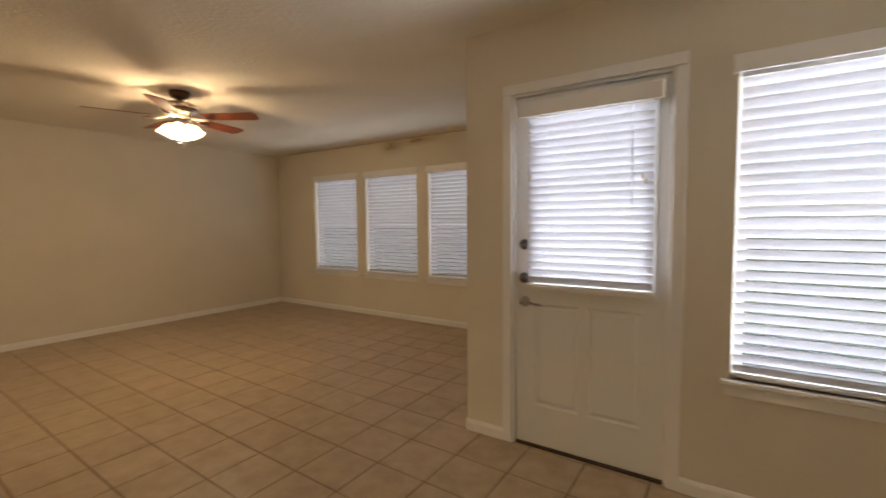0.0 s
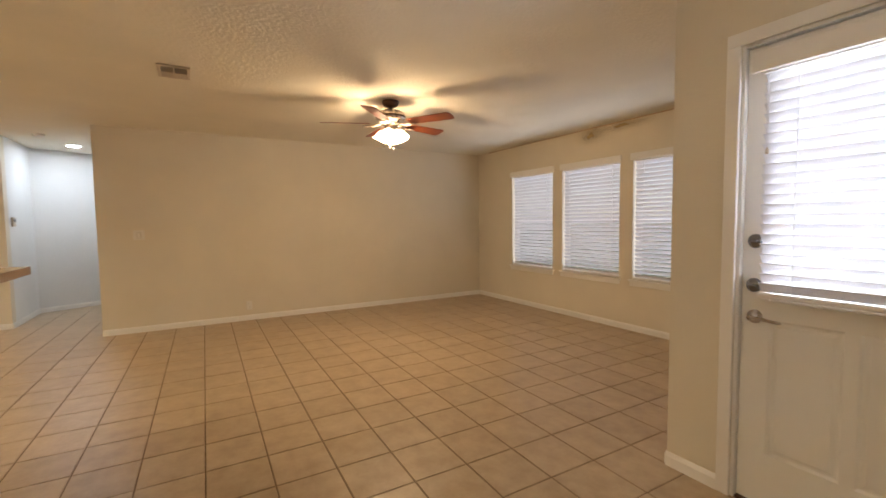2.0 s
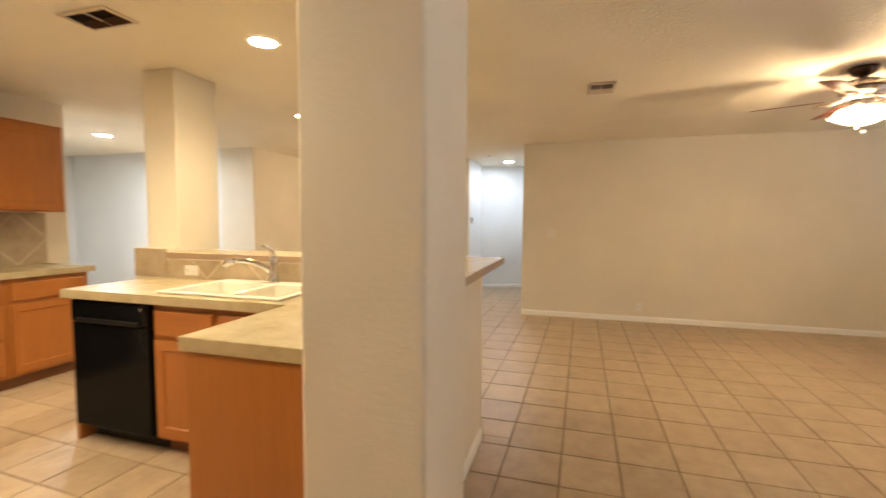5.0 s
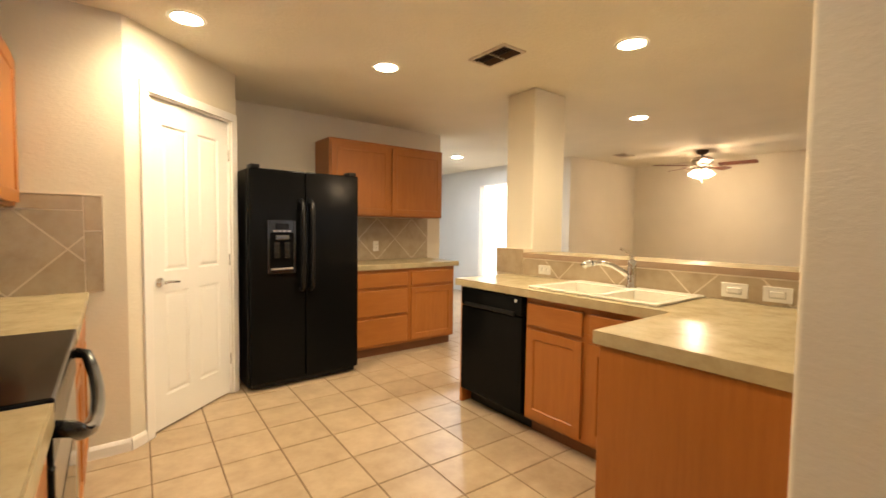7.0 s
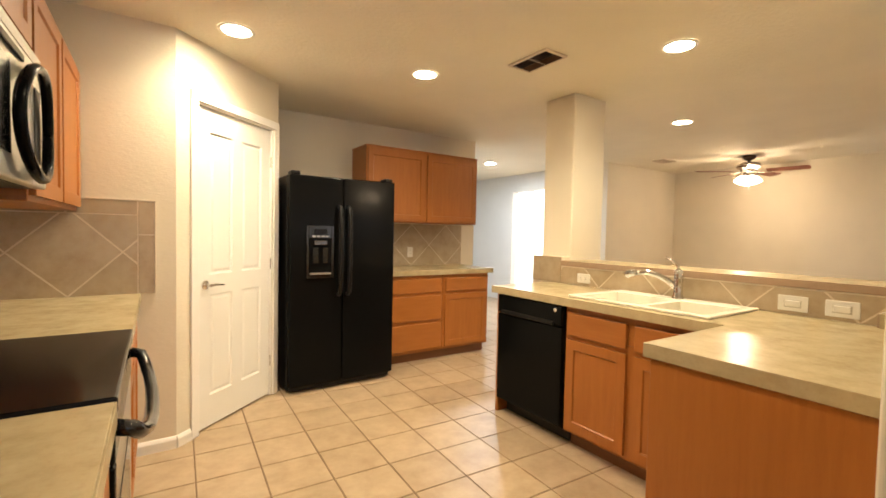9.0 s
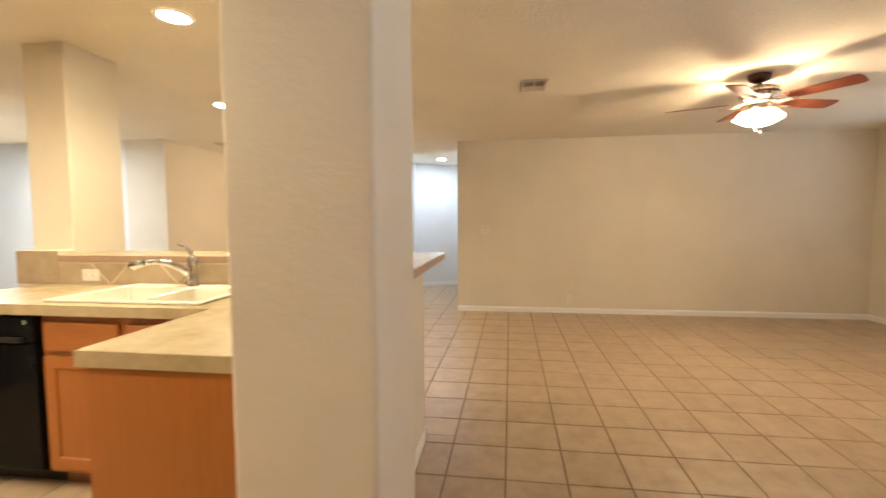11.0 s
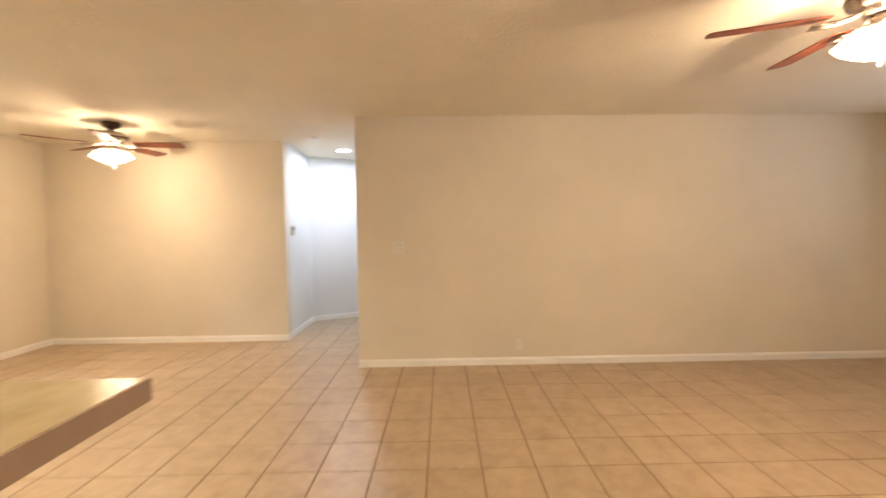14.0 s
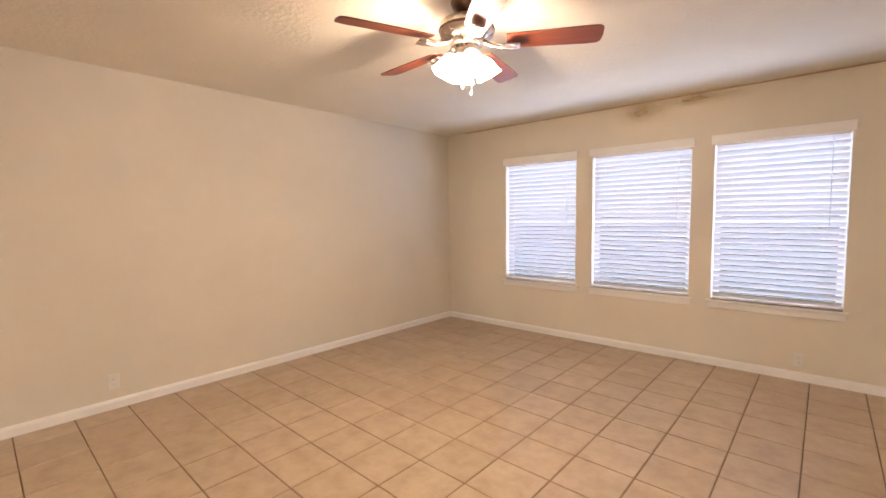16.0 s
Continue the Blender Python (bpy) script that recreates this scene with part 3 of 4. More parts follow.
def ceiling_fan(x, y, turn, label, glass_mat, power):
    ob = thing("ceiling_fan", pose(x, y, H - 0.002, 0, 0, turn), label, "ceiling fan", "ceiling fans")
    part("canopy", lathe([(0.08, 0.0), (0.08, -0.02), (0.066, -0.045), (0.035, -0.062), (0.02, -0.066)], 28), BRONZE, ob, "dark bronze canopy", True)
    part("downrod", lathe([(0.017, -0.06), (0.017, -0.1)], 16), BRONZE, ob, "", True)
    part("motor_housing", lathe([(0.03, -0.085), (0.10, -0.095), (0.135, -0.115), (0.14, -0.15), (0.135, -0.172), (0.1, -0.19), (0.085, -0.205), (0.08, -0.222), (0.05, -0.228)], 32), NICKEL, ob, "brushed nickel motor housing", True)
    vent_ring = bmesh.new()
    turned(vent_ring, [(0.1405, -0.143), (0.1425, -0.15), (0.1405, -0.157)], 32, caps=False)
    part("trim_ring", vent_ring, BRONZE, ob, "", True)
    bulb("fan_bulbs", 'POINT', x, y, H - 0.345, power, LAMP_WARM, 0.06)
    iron = blade_mesh = None
    for k in range(5):
        spin = pose(0, 0, 0, 0, 0, 72 * k)
        if iron is None:
            bm = tube([(0.075, 0, -0.2), (0.12, 0, -0.222), (0.17, 0, -0.236), (0.23, 0, -0.238)], [0.012, 0.011, 0.010, 0.009], 8)
            add_box(bm, 0.17, -0.038, -0.242, 0.265, 0.038, -0.236, 0.002)
            turned(bm, [(0.014, -0.246), (0.014, -0.236)], 10, (0.235, 0.02))
            turned(bm, [(0.014, -0.246), (0.014, -0.236)], 10, (0.235, -0.02))
            iron = mesh_of("blade_iron", bm, NICKEL, False)
            bm = bmesh.new()
            outline = [(0.2, -0.052), (0.3, -0.06), (0.6, -0.069), (0.635, -0.066), (0.652, -0.05), (0.657, 0.0), (0.652, 0.05), (0.635, 0.066), (0.6, 0.069), (0.3, 0.06), (0.2, 0.052)]
            lo = [bm.verts.new((u, v, -0.003)) for u, v in outline]
            hi = [bm.verts.new((u, v, 0.003)) for u, v in outline]
            bm.faces.new(lo[::-1])
            bm.faces.new(hi)
            for i in range(len(lo)):
                j = (i + 1) % len(lo)
                bm.faces.new((lo[i], lo[j], hi[j], hi[i]))
            blade_mesh = mesh_of("blade", bm, BLADE)
        bi = new("blade_iron", iron)
        bi.parent, bi.matrix_basis = ob, spin
        bl = new("blade", blade_mesh)
        bl.parent, bl.matrix_basis = ob, spin @ pose(0, 0, -0.21, -12, 0, 0)
        bl["label"] = "cherry wood blade"
    part("light_fitter", lathe([(0.05, -0.224), (0.062, -0.24), (0.06, -0.27), (0.04, -0.29), (0.012, -0.298)], 28), NICKEL, ob, "brushed nickel light fitter", True)
    shade = arm = None
    for k in range(4):
        spin = pose(0, 0, 0, 0, 0, 90 * k + 20)
        if shade is None:
            arm = mesh_of("lamp_arm", tube([(0.05, 0, -0.262), (0.075, 0, -0.262), (0.09, 0, -0.27)], 0.012, 10), NICKEL, True)
            bm = bmesh.new()
            segs, rings = 24, []
            prof = [(0.022, 0.0), (0.032, -0.012), (0.046, -0.035), (0.053, -0.062), (0.058, -0.085), (0.068, -0.102)]
            for i, (r, z) in enumerate(prof):
                ring = []
                for s in range(segs):
                    a = 2 * math.pi * s / segs
                    rr = r * (1 + (0.05 * math.cos(6 * a) if i > 3 else 0.0))
                    ring.append(bm.verts.new((rr * math.cos(a), rr * math.sin(a), z)))
                rings.append(ring)
            for p, q in zip(rings, rings[1:]):
                for s in range(segs):
                    bm.faces.new((p[s], p[(s + 1) % segs], q[(s + 1) % segs], q[s]))
            bmesh.ops.solidify(bm, geom=bm.faces[:], thickness=0.003)
            shade = mesh_of("shade", bm, glass_mat, True)
        a = new("lamp_arm", arm)
        a.parent, a.matrix_basis = ob, spin
        s = new("shade", shade)
        s.parent, s.matrix_basis = ob, spin @ pose(0.07, 0, -0.274, 0, -27, 0)
        s["label"] = "lit frosted glass tulip shade"
    for x0, z1 in ((0.02, -0.44), (-0.025, -0.41)):
        c = part("pull_chain", tube([(x0, 0.01, -0.285), (x0, 0.01, z1)], 0.0016, 6), NICKEL, ob)
        part("chain_knob", lathe([(0.002, z1), (0.006, z1 - 0.008), (0.006, z1 - 0.018), (0.002, z1 - 0.024)], 10, Matrix.Translation((x0, 0.01, 0))), TRIM, c, "", True)
    return ob


ceiling_fan(-3.68, 1.99, 32, "five-blade cherry ceiling fan with lit frosted shades", SHADE, FAN_BULBS)
ceiling_fan(-6.3, -3.08, 27, "cherry ceiling fan with lit shades over the dining area", SHADE_SOFT, FAN_BULBS * 0.5)


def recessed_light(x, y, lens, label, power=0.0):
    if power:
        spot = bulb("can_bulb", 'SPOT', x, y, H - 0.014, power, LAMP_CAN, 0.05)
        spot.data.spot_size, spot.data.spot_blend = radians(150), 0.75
    ob = thing("recessed_light", pose(x, y, H), label, "ceiling light", "recessed ceiling lights")
    part("trim_ring", lathe([(0.098, -0.001), (0.098, -0.006), (0.09, -0.010), (0.078, -0.007), (0.076, -0.003)], 32, None, False), TRIM, ob, "", True)
    bm = bmesh.new()
    bm.faces.new([bm.verts.new((0.076 * math.cos(-2 * math.pi * k / 28), 0.076 * math.sin(-2 * math.pi * k / 28), -0.005)) for k in range(28)])
    part("lens", bm, lens, ob, "glowing lamp face")


# the fifth, at (-0.45, -1.55), is unseen and added to brighten the near kitchen
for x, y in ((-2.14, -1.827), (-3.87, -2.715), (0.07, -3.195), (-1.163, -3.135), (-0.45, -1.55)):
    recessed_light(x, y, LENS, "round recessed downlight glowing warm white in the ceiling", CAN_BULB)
recessed_light(-4.06, -5.88, LENS_FOYER, "round recessed downlight glowing in the foyer ceiling")
recessed_light(-7.9, -1.12, LENS_COOL, "round recessed downlight glowing in the hallway ceiling")


def ceiling_vent(x, y, w, d, turn, label, rows, slats=None):
    ob = thing("ceiling_vent", pose(x, y, H, 0, 0, turn), label, "vent", "ceiling vents")
    # near-black sheet paints the duct's darkness, as the ceiling has no opening
    part("dark_sheet", box(-w / 2 + 0.01, -d / 2 + 0.01, -0.006, w / 2 - 0.01, d / 2 - 0.01, -0.001, 0), UNLIT_DUCT, ob)
    f = bmesh.new()
    e = 0.022
    add_box(f, -w / 2, -d / 2, -0.014, w / 2, -d / 2 + e, -0.001, 0.003)
    add_box(f, -w / 2, d / 2 - e, -0.014, w / 2, d / 2, -0.001, 0.003)
    add_box(f, -w / 2, -d / 2 + e, -0.014, -w / 2 + e, d / 2 - e, -0.001, 0.003)
    add_box(f, w / 2 - e, -d / 2 + e, -0.014, w / 2, d / 2 - e, -0.001, 0.003)
    add_box(f, -0.006, -d / 2 + e, -0.014, 0.006, d / 2 - e, -0.004, 0.001)
    part("frame", f, VENT, ob)
    me = None
    n = rows
    for k in range(n):
        if me is None:
            me = mesh_of("slat", box(-w / 2 + e, -0.0095, -0.0007, w / 2 - e, 0.0095, 0.0007, 0), slats or VENT)
        s = new("slat", me)
        s.parent = ob
        s.matrix_basis = pose(0, -d / 2 + e + (k + 0.5) * (d - 2 * e) / n, -0.0105, 40 if k < n / 2 else -40, 0, 0)


ceiling_vent(-3.67, 0.24, 0.21, 0.29, 90, "beige metal ceiling register in the living room", 9)
ceiling_vent(-1.62, -2.478, 0.34, 0.2, 90, "beige metal ceiling register above the kitchen", 7, BRONZE)
ceiling_vent(-5.85, -4.02, 0.21, 0.29, 90, "beige metal ceiling register over the dining area", 6)
det = thing("smoke_detector", pose(-7.05, -1.3, H), "small round white smoke detector on the hallway ceiling", "smoke detector")
part("base", lathe([(0.06, 0.0), (0.06, -0.012), (0.05, -0.03), (0.02, -0.036), (0.0, -0.036)], 24, None, False), TRIM, det, "", True)


# ---- outlets and switches ----
def plate(m, w, h, kind, label):
    ob = thing("wall_outlet" if kind == "outlet" else "light_switch", m, label, kind, "wall plates")
    part("cover_plate", box(-w / 2, -0.006, -h / 2, w / 2, 0, h / 2, 0.003, 2), PLATE, ob)
    if kind == "outlet":
        horizontal = w > h
        for s in (-1, 1):
            cx, cz = (s * 0.02, 0) if horizontal else (0, s * 0.02)
            r = part("socket", lathe([(0.016, 0.005), (0.016, 0.008), (0.0, 0.0085)], 18, pose(cx, 0, cz, 90, 0, 0), False), PLATE, ob)
            for u in (-0.006, 0.006):
                a, b = (cx, u) if horizontal else (cx + u, 0.0)
                z = cz if horizontal else cz
                part("slot", box(cx + (0 if horizontal else u) - 0.0012, -0.0092, z + (u if horizontal else 0) - 0.0035, cx + (0 if horizontal else u) + 0.0012, -0.0084, z + (u if horizontal else 0) + 0.0035, 0), SLOT, r)
    else:
        u, v = (0.032, 0.016) if w > h + 0.001 else (0.016, 0.032)
        part("rocker", box(-u, -0.0115, -v, u, -0.0055, v, 0.003), PLATE, ob)
        # darker ivory border paints the shade in the gap round the rocker
        part("gap_shade", box(-u - 0.004, -0.0075, -v - 0.004, u + 0.004, -0.0055, v + 0.004, 0.001), GAP_SHADE, ob)
    return ob


plate(pose(XW + 0.001, 0.93, 0.2, 0, 0, 90), 0.07, 0.115, "outlet", "ivory duplex outlet low on the living room wall")
plate(pose(-2.41, YN - 0.001, 0.17), 0.07, 0.115, "outlet", "ivory duplex outlet under the living room windows")
plate(pose(XW + 0.001, -0.25, 1.18, 0, 0, 90), 0.115, 0.115, "switch", "ivory light switch plate on the living room wall")
th = thing("thermostat", pose(-7.5, -1.721, 1.36, 0, 0, 180), "small grey thermostat on the hallway wall", "thermostat")
part("body", box(-0.05, -0.026, -0.06, 0.05, 0.0, 0.06, 0.006, 2), VENT, th)
part("display", box(-0.03, -0.0285, 0.0, 0.03, -0.0262, 0.04, 0.001), SLOT, th)


# ---- kitchen ----
def cabinet_door(parent, w, h, m, drawer=False):
    """A framed cabinet front, its face at local y 0 looking to -y."""
    if drawer:
        bm = box(0, 0, 0, w, 0.019, h, 0.006, 2)
        return part("drawer", bm, WOOD_X, parent, "", False, m)
    e = 0.055
    return part("door", panelled(w, h, 0.019, [e, w - e], [e, h - e], {(1, 1)}, 0.008, 0.008), WOOD, parent, "", False, m)


WOOD_X = wood("maple_drawer", (0.315, 0.106, 0.018), (0.365, 0.127, 0.0225), (0.41, 0.15, 0.029), 0, 0.38)


def base_cabinet(m, w, d, fronts, label, toe=0.1, sink=False):
    """Local x across, y back from the face frame at 0, z up. fronts: (kind, x, z, w, h)."""
    ob = thing("base_cabinet", m, label, "cabinet", "kitchen base cabinets")
    body = box(0, 0, toe, w, d, 0.72 if sink else 0.875, 0.002)
    if sink:
        add_box(body, 0, 0, 0.721, w, 0.02, 0.875, 0.002)
    part("body", body, WOOD, ob)
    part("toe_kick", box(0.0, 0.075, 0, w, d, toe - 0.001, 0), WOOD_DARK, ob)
    for kind, x, z, fw, fh in fronts:
        cabinet_door(ob, fw, fh, pose(x, -0.0195, z), kind == "drawer")
    return ob


def upper_cabinet(m, w, h, d, doors, label):
    ob = thing("wall_cabinet", m, label, "cabinet", "kitchen wall cabinets")
    part("body", box(0, 0, 0, w, d, h, 0.002), WOOD, ob)
    part("top_rail", box(-0.004, -0.006, h, w + 0.004, d, h + 0.016, 0.003), WOOD, ob)
    n = doors
    dwid = (w - 0.03 - 0.03 * (n - 1)) / n
    for k in range(n):
        cabinet_door(ob, dwid, h - 0.045, pose(0.015 + k * (dwid + 0.03), -0.0195, 0.02))
    return ob


CT = 0.928
CX = -1.60        # front of the sink counter
CY = -1.28        # front of the peninsula counter
SX = -2.213       # tiled face behind the sink
SY = -0.633       # tiled face behind the peninsula

# sink run faces +x: local x runs along +y, local y goes to -x
face_e = lambda y: pose(CX - 0.045, y, 0, 0, 0, 90)
base_cabinet(face_e(-2.19), 0.885, 0.55, [("drawer", 0.02, 0.7, 0.40, 0.14), ("drawer", 0.465, 0.7, 0.40, 0.14), ("door", 0.02, 0.125, 0.40, 0.55), ("door", 0.465, 0.125, 0.40, 0.55)], "honey maple sink base cabinet with two framed doors", sink=True)
endp = thing("cabinet_end_panel", pose(0, 0, 0), "honey maple panel beside the dishwasher", "cabinet panel")
part("panel", box(SX - 0.1 + 0.12, -2.83, 0, CX - 0.04, -2.801, 0.875, 0.002), WOOD, endp)
# peninsula: faces south, finished end to the east
pen = thing("base_cabinet", pose(0, 0, 0), "honey maple peninsula cabinet with a plain finished end", "cabinet", "kitchen base cabinets")
part("body", box(SX + 0.005, CY + 0.035, 0.1, -1.006, SY - 0.004, 0.875, 0.002), WOOD, pen)
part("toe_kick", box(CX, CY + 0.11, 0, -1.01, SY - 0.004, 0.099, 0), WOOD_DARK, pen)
part("end_panel", box(-1.005, CY + 0.02, 0.0, -0.994, SY - 0.004, 0.875, 0.002), WOOD, pen)

dish = thing("dishwasher", face_e(-2.795), "glossy black built-in dishwasher under the counter", "dishwasher")
part("body", box(0.004, 0.0, 0.1, 0.596, 0.54, 0.872, 0.002), BLACK, dish)
part("door", box(0.004, -0.03, 0.115, 0.596, -0.001, 0.735, 0.006, 2), BLACK, dish)
cp = part("control_panel", box(0.004, -0.034, 0.742, 0.596, -0.001, 0.868, 0.008, 2), BLACK, dish, "black control panel")
part("handle", box(0.06, -0.05, 0.742, 0.54, -0.034, 0.768, 0.006, 2), BLACK_TEX, cp)
part("badge", lathe([(0.012, 0.0), (0.012, 0.003), (0.0, 0.004)], 16, pose(0.545, -0.034, 0.84, 90, 0, 0), False), CHROME, cp)
part("kick_plate", box(0.004, 0.075, 0.002, 0.596, 0.1, 0.098, 0.002), BLACK_TEX, dish)

# worktop over sink run and peninsula, with a hole for the sink
SK = (-2.195, -2.195, -1.66, -1.375)      # sink rim: x0, y0, x1, y1
top = bmesh.new()
hx0, hy0, hx1, hy1 = SK[0] + 0.02, SK[1] + 0.02, SK[2] - 0.02, SK[3] - 0.02
for q in ((SX + 0.004, -2.848, hx0, SY - 0.004), (hx1, -2.848, CX, CY), (hx0, -2.848, hx1, hy0), (hx0, hy1, hx1, SY - 0.004), (hx1, CY, -0.99, SY - 0.004)):
    add_box(top, q[0], q[1], 0.877, q[2], q[3], CT)
bmesh.ops.remove_doubles(top, verts=top.verts, dist=0.0005)
wt = tagged(new("worktop", mesh_of("worktop", top, COUNTER)), "beige laminate worktop round the kitchen sink", "worktop")

for q in ((CX + 0.0005, -2.848, CX + 0.004, CY - 0.004), (CX + 0.0005, CY - 0.004, -0.986, CY - 0.0005), (-0.9895, CY - 0.0005, -0.986, SY - 0.004)):
    part("edge_band", box(q[0], q[1], 0.878, q[2], q[3], CT - 0.0005, 0.0005), COUNTER, wt)

# double bowl sink
sk = thing("kitchen_sink", pose(SK[0], SK[1], CT), "bisque double-bowl drop-in kitchen sink", "sink")
sw, sl = SK[2] - SK[0], SK[3] - SK[1]
rim = bmesh.new()
bowls = ((0.12, 0.055, sw - 0.035, sl * 0.53), (0.12, sl * 0.53 + 0.035, sw - 0.035, sl - 0.04))
add_box(rim, 0, 0, 0.001, 0.12, sl, 0.014, 0.005, 2)
add_box(rim, sw - 0.035, 0, 0.001, sw, sl, 0.014, 0.005, 2)
add_box(rim, 0.12, 0, 0.001, sw - 0.035, 0.055, 0.014, 0.004, 2)
add_box(rim, 0.12, sl - 0.04, 0.001, sw - 0.035, sl, 0.014, 0.004, 2)
add_box(rim, 0.12, sl * 0.53, -0.02, sw - 0.035, sl * 0.53 + 0.035, 0.010, 0.004, 2)
part("rim", rim, SINKM, sk)
for x0, y0, x1, y1 in bowls:
    b = bmesh.new()
    v0 = [b.verts.new(p) for p in ((x0, y0, 0.006), (x1, y0, 0.006), (x1, y1, 0.006), (x0, y1, 0.006))]
    v1 = [b.verts.new(p) for p in ((x0 + 0.02, y0 + 0.02, -0.17), (x1 - 0.02, y0 + 0.02, -0.17), (x1 - 0.02, y1 - 0.02, -0.17), (x0 + 0.02, y1 - 0.02, -0.17))]
    b.faces.new(v1)
    for k in range(4):
        b.faces.new((v0[k], v0[(k + 1) % 4], v1[(k + 1) % 4], v1[k]))
    bowl = part("bowl", b, SINKM, sk)
    part("drain", lathe([(0.04, -0.169), (0.04, -0.166), (0.0, -0.168)], 18, Matrix.Translation(((x0 + x1) / 2, (y0 + y1) / 2, 0)), False), STEEL, bowl)

# faucet: stands at the back of the rim and reaches over the far bowl
fa = thing("kitchen_faucet", pose(SK[0] + 0.06, -1.775, CT + 0.014), "chrome pull-out kitchen faucet with a top lever", "faucet")
part("base", lathe([(0.033, 0.0), (0.033, 0.01), (0.027, 0.018), (0.025, 0.09), (0.027, 0.12), (0.026, 0.16), (0.015, 0.175), (0.0, 0.177)], 22, None, False), CHROME, fa, "", True)
part("spout", tube([(0.0, -0.01, 0.06), (0.03, -0.05, 0.105), (0.06, -0.10, 0.135), (0.09, -0.15, 0.148), (0.12, -0.2, 0.142)], [0.018, 0.018, 0.017, 0.017, 0.018], 14), CHROME, fa, "", True)
part("spray_head", tube([(0.12, -0.2, 0.142), (0.14, -0.235, 0.135), (0.15, -0.25, 0.115)], [0.021, 0.024, 0.02], 14), CHROME, fa, "", True)
part("lever", tube([(0.0, 0.0, 0.172), (-0.008, -0.015, 0.2), (0.0, -0.045, 0.225), (0.01, -0.075, 0.24)], [0.012, 0.009, 0.008, 0.007], 10), CHROME, fa, "", True)

# breakfast bar top
BT = bmesh.new()
for q in ((-2.615, -0.725, -1.186, -0.384), (-2.615, -2.745, -2.215, -0.725)):
    add_box(BT, q[0], q[1], 1.066, q[2], q[3], 1.106)
bmesh.ops.remove_doubles(BT, verts=BT.verts, dist=0.0005)
bar = tagged(new("bar_top", mesh_of("bar_top", BT, COUNTER)), "beige laminate breakfast bar top on the half wall", "bar top")
for q in ((-2.619, -0.3835, -1.186, -0.38), (-2.619, -2.745, -2.6155, -0.3835), (-2.2145, -2.745, -2.211, -0.725), (-2.211, -0.7295, -1.186, -0.7255)):
    part("edge_band", box(q[0], q[1], 1.067, q[2], q[3], 1.1055, 0.0005), EDGE, bar, "brown laminate edge")

# south run beside the fridge faces north: local x runs to -x, local y to -y
face_n = lambda x: pose(x, YS + 0.61, 0, 0, 0, 180)
base_cabinet(face_n(-1.325), 0.68, 0.6, [("drawer", 0.02, 0.7, 0.64, 0.14), ("drawer", 0.02, 0.42, 0.64, 0.25), ("drawer", 0.02, 0.13, 0.64, 0.26)], "honey maple base cabinet with three drawers")
base_cabinet(face_n(-2.007), 0.60, 0.6, [("drawer", 0.03, 0.7, 0.54, 0.14), ("door", 0.03, 0.13, 0.54, 0.54)], "honey maple base cabinet with a drawer over a framed door")
w_ = tagged(new("worktop", mesh_of("worktop", box(-2.655, YS + 0.004, 0.877, -1.315, YS + 0.64, CT, 0.003), COUNTER)), "beige laminate worktop beside the refrigerator", "worktop")
part("edge_band", box(-2.655, YS + 0.6405, 0.878, -1.315, YS + 0.644, CT - 0.001, 0.0005), COUNTER, w_)
upper_cabinet(pose(-1.25, YS + 0.365, 1.405, 0, 0, 180), 1.36, 0.735, 0.362, 2, "honey maple wall cabinet with two framed doors")

# refrigerator
fr = thing("refrigerator", pose(-0.397, -3.842, 0, 0, 0, 180), "black side-by-side refrigerator with a water dispenser", "refrigerator")
part("body", box(0.0, 0.075, 0.02, 0.905, 0.82, 1.735, 0.008, 2), BLACK_TEX, fr)
part("grille", box(0.02, 0.05, 0.015, 0.885, 0.075, 0.1, 0.003), BLACK_TEX, fr)
fz = part("freezer_door", box(0.003, 0.0, 0.06, 0.43, 0.07, 1.735, 0.012, 3), BLACK, fr, "black freezer door")
fd = part("fridge_door", box(0.437, 0.0, 0.06, 0.902, 0.07, 1.735, 0.012, 3), BLACK, fr, "black refrigerator door")
for d, x in ((fz, 0.395), (fd, 0.472)):
    part("handle", tube([(x, -0.002, 0.78), (x, -0.045, 0.80), (x, -0.058, 0.9), (x, -0.062, 1.15), (x, -0.058, 1.40), (x, -0.045, 1.48), (x, -0.002, 1.5)], 0.018, 12), BLACK_TEX, d, "", True)
ds = bmesh.new()
for q in ((0.13, 0.92, 0.15, 1.34), (0.33, 0.92, 0.35, 1.34), (0.15, 0.92, 0.33, 0.95), (0.15, 1.24, 0.33, 1.34)):
    add_box(ds, q[0], -0.016, q[1], q[2], -0.001, q[3], 0.003)
dp = part("dispenser", ds, GLASS_BLACK, fz, "black ice and water dispenser")
part("recess", box(0.152, -0.004, 0.952, 0.328, -0.001, 1.238, 0), BLACK, dp)
part("paddle", box(0.175, -0.022, 1.04, 0.225, -0.005, 1.17, 0.008, 2), GLASS_BLACK, dp)
part("paddle", box(0.255, -0.022, 1.04, 0.305, -0.005, 1.17, 0.008, 2), GLASS_BLACK, dp)
part("drip_tray", box(0.155, -0.03, 0.952, 0.325, -0.006, 0.966, 0.004, 2), STEEL, dp)
for u in range(4):
    part("button", box(0.172 + 0.036 * u, -0.0185, 1.25, 0.2 + 0.036 * u, -0.0162, 1.262, 0.001), STEEL, dp)
part("display", box(0.19, -0.0185, 1.27, 0.29, -0.0162, 1.315, 0), GLASS_TOP, dp)
part("nozzle", box(0.185, -0.03, 1.185, 0.295, -0.006, 1.225, 0.01, 2), DARK_STEEL, dp)
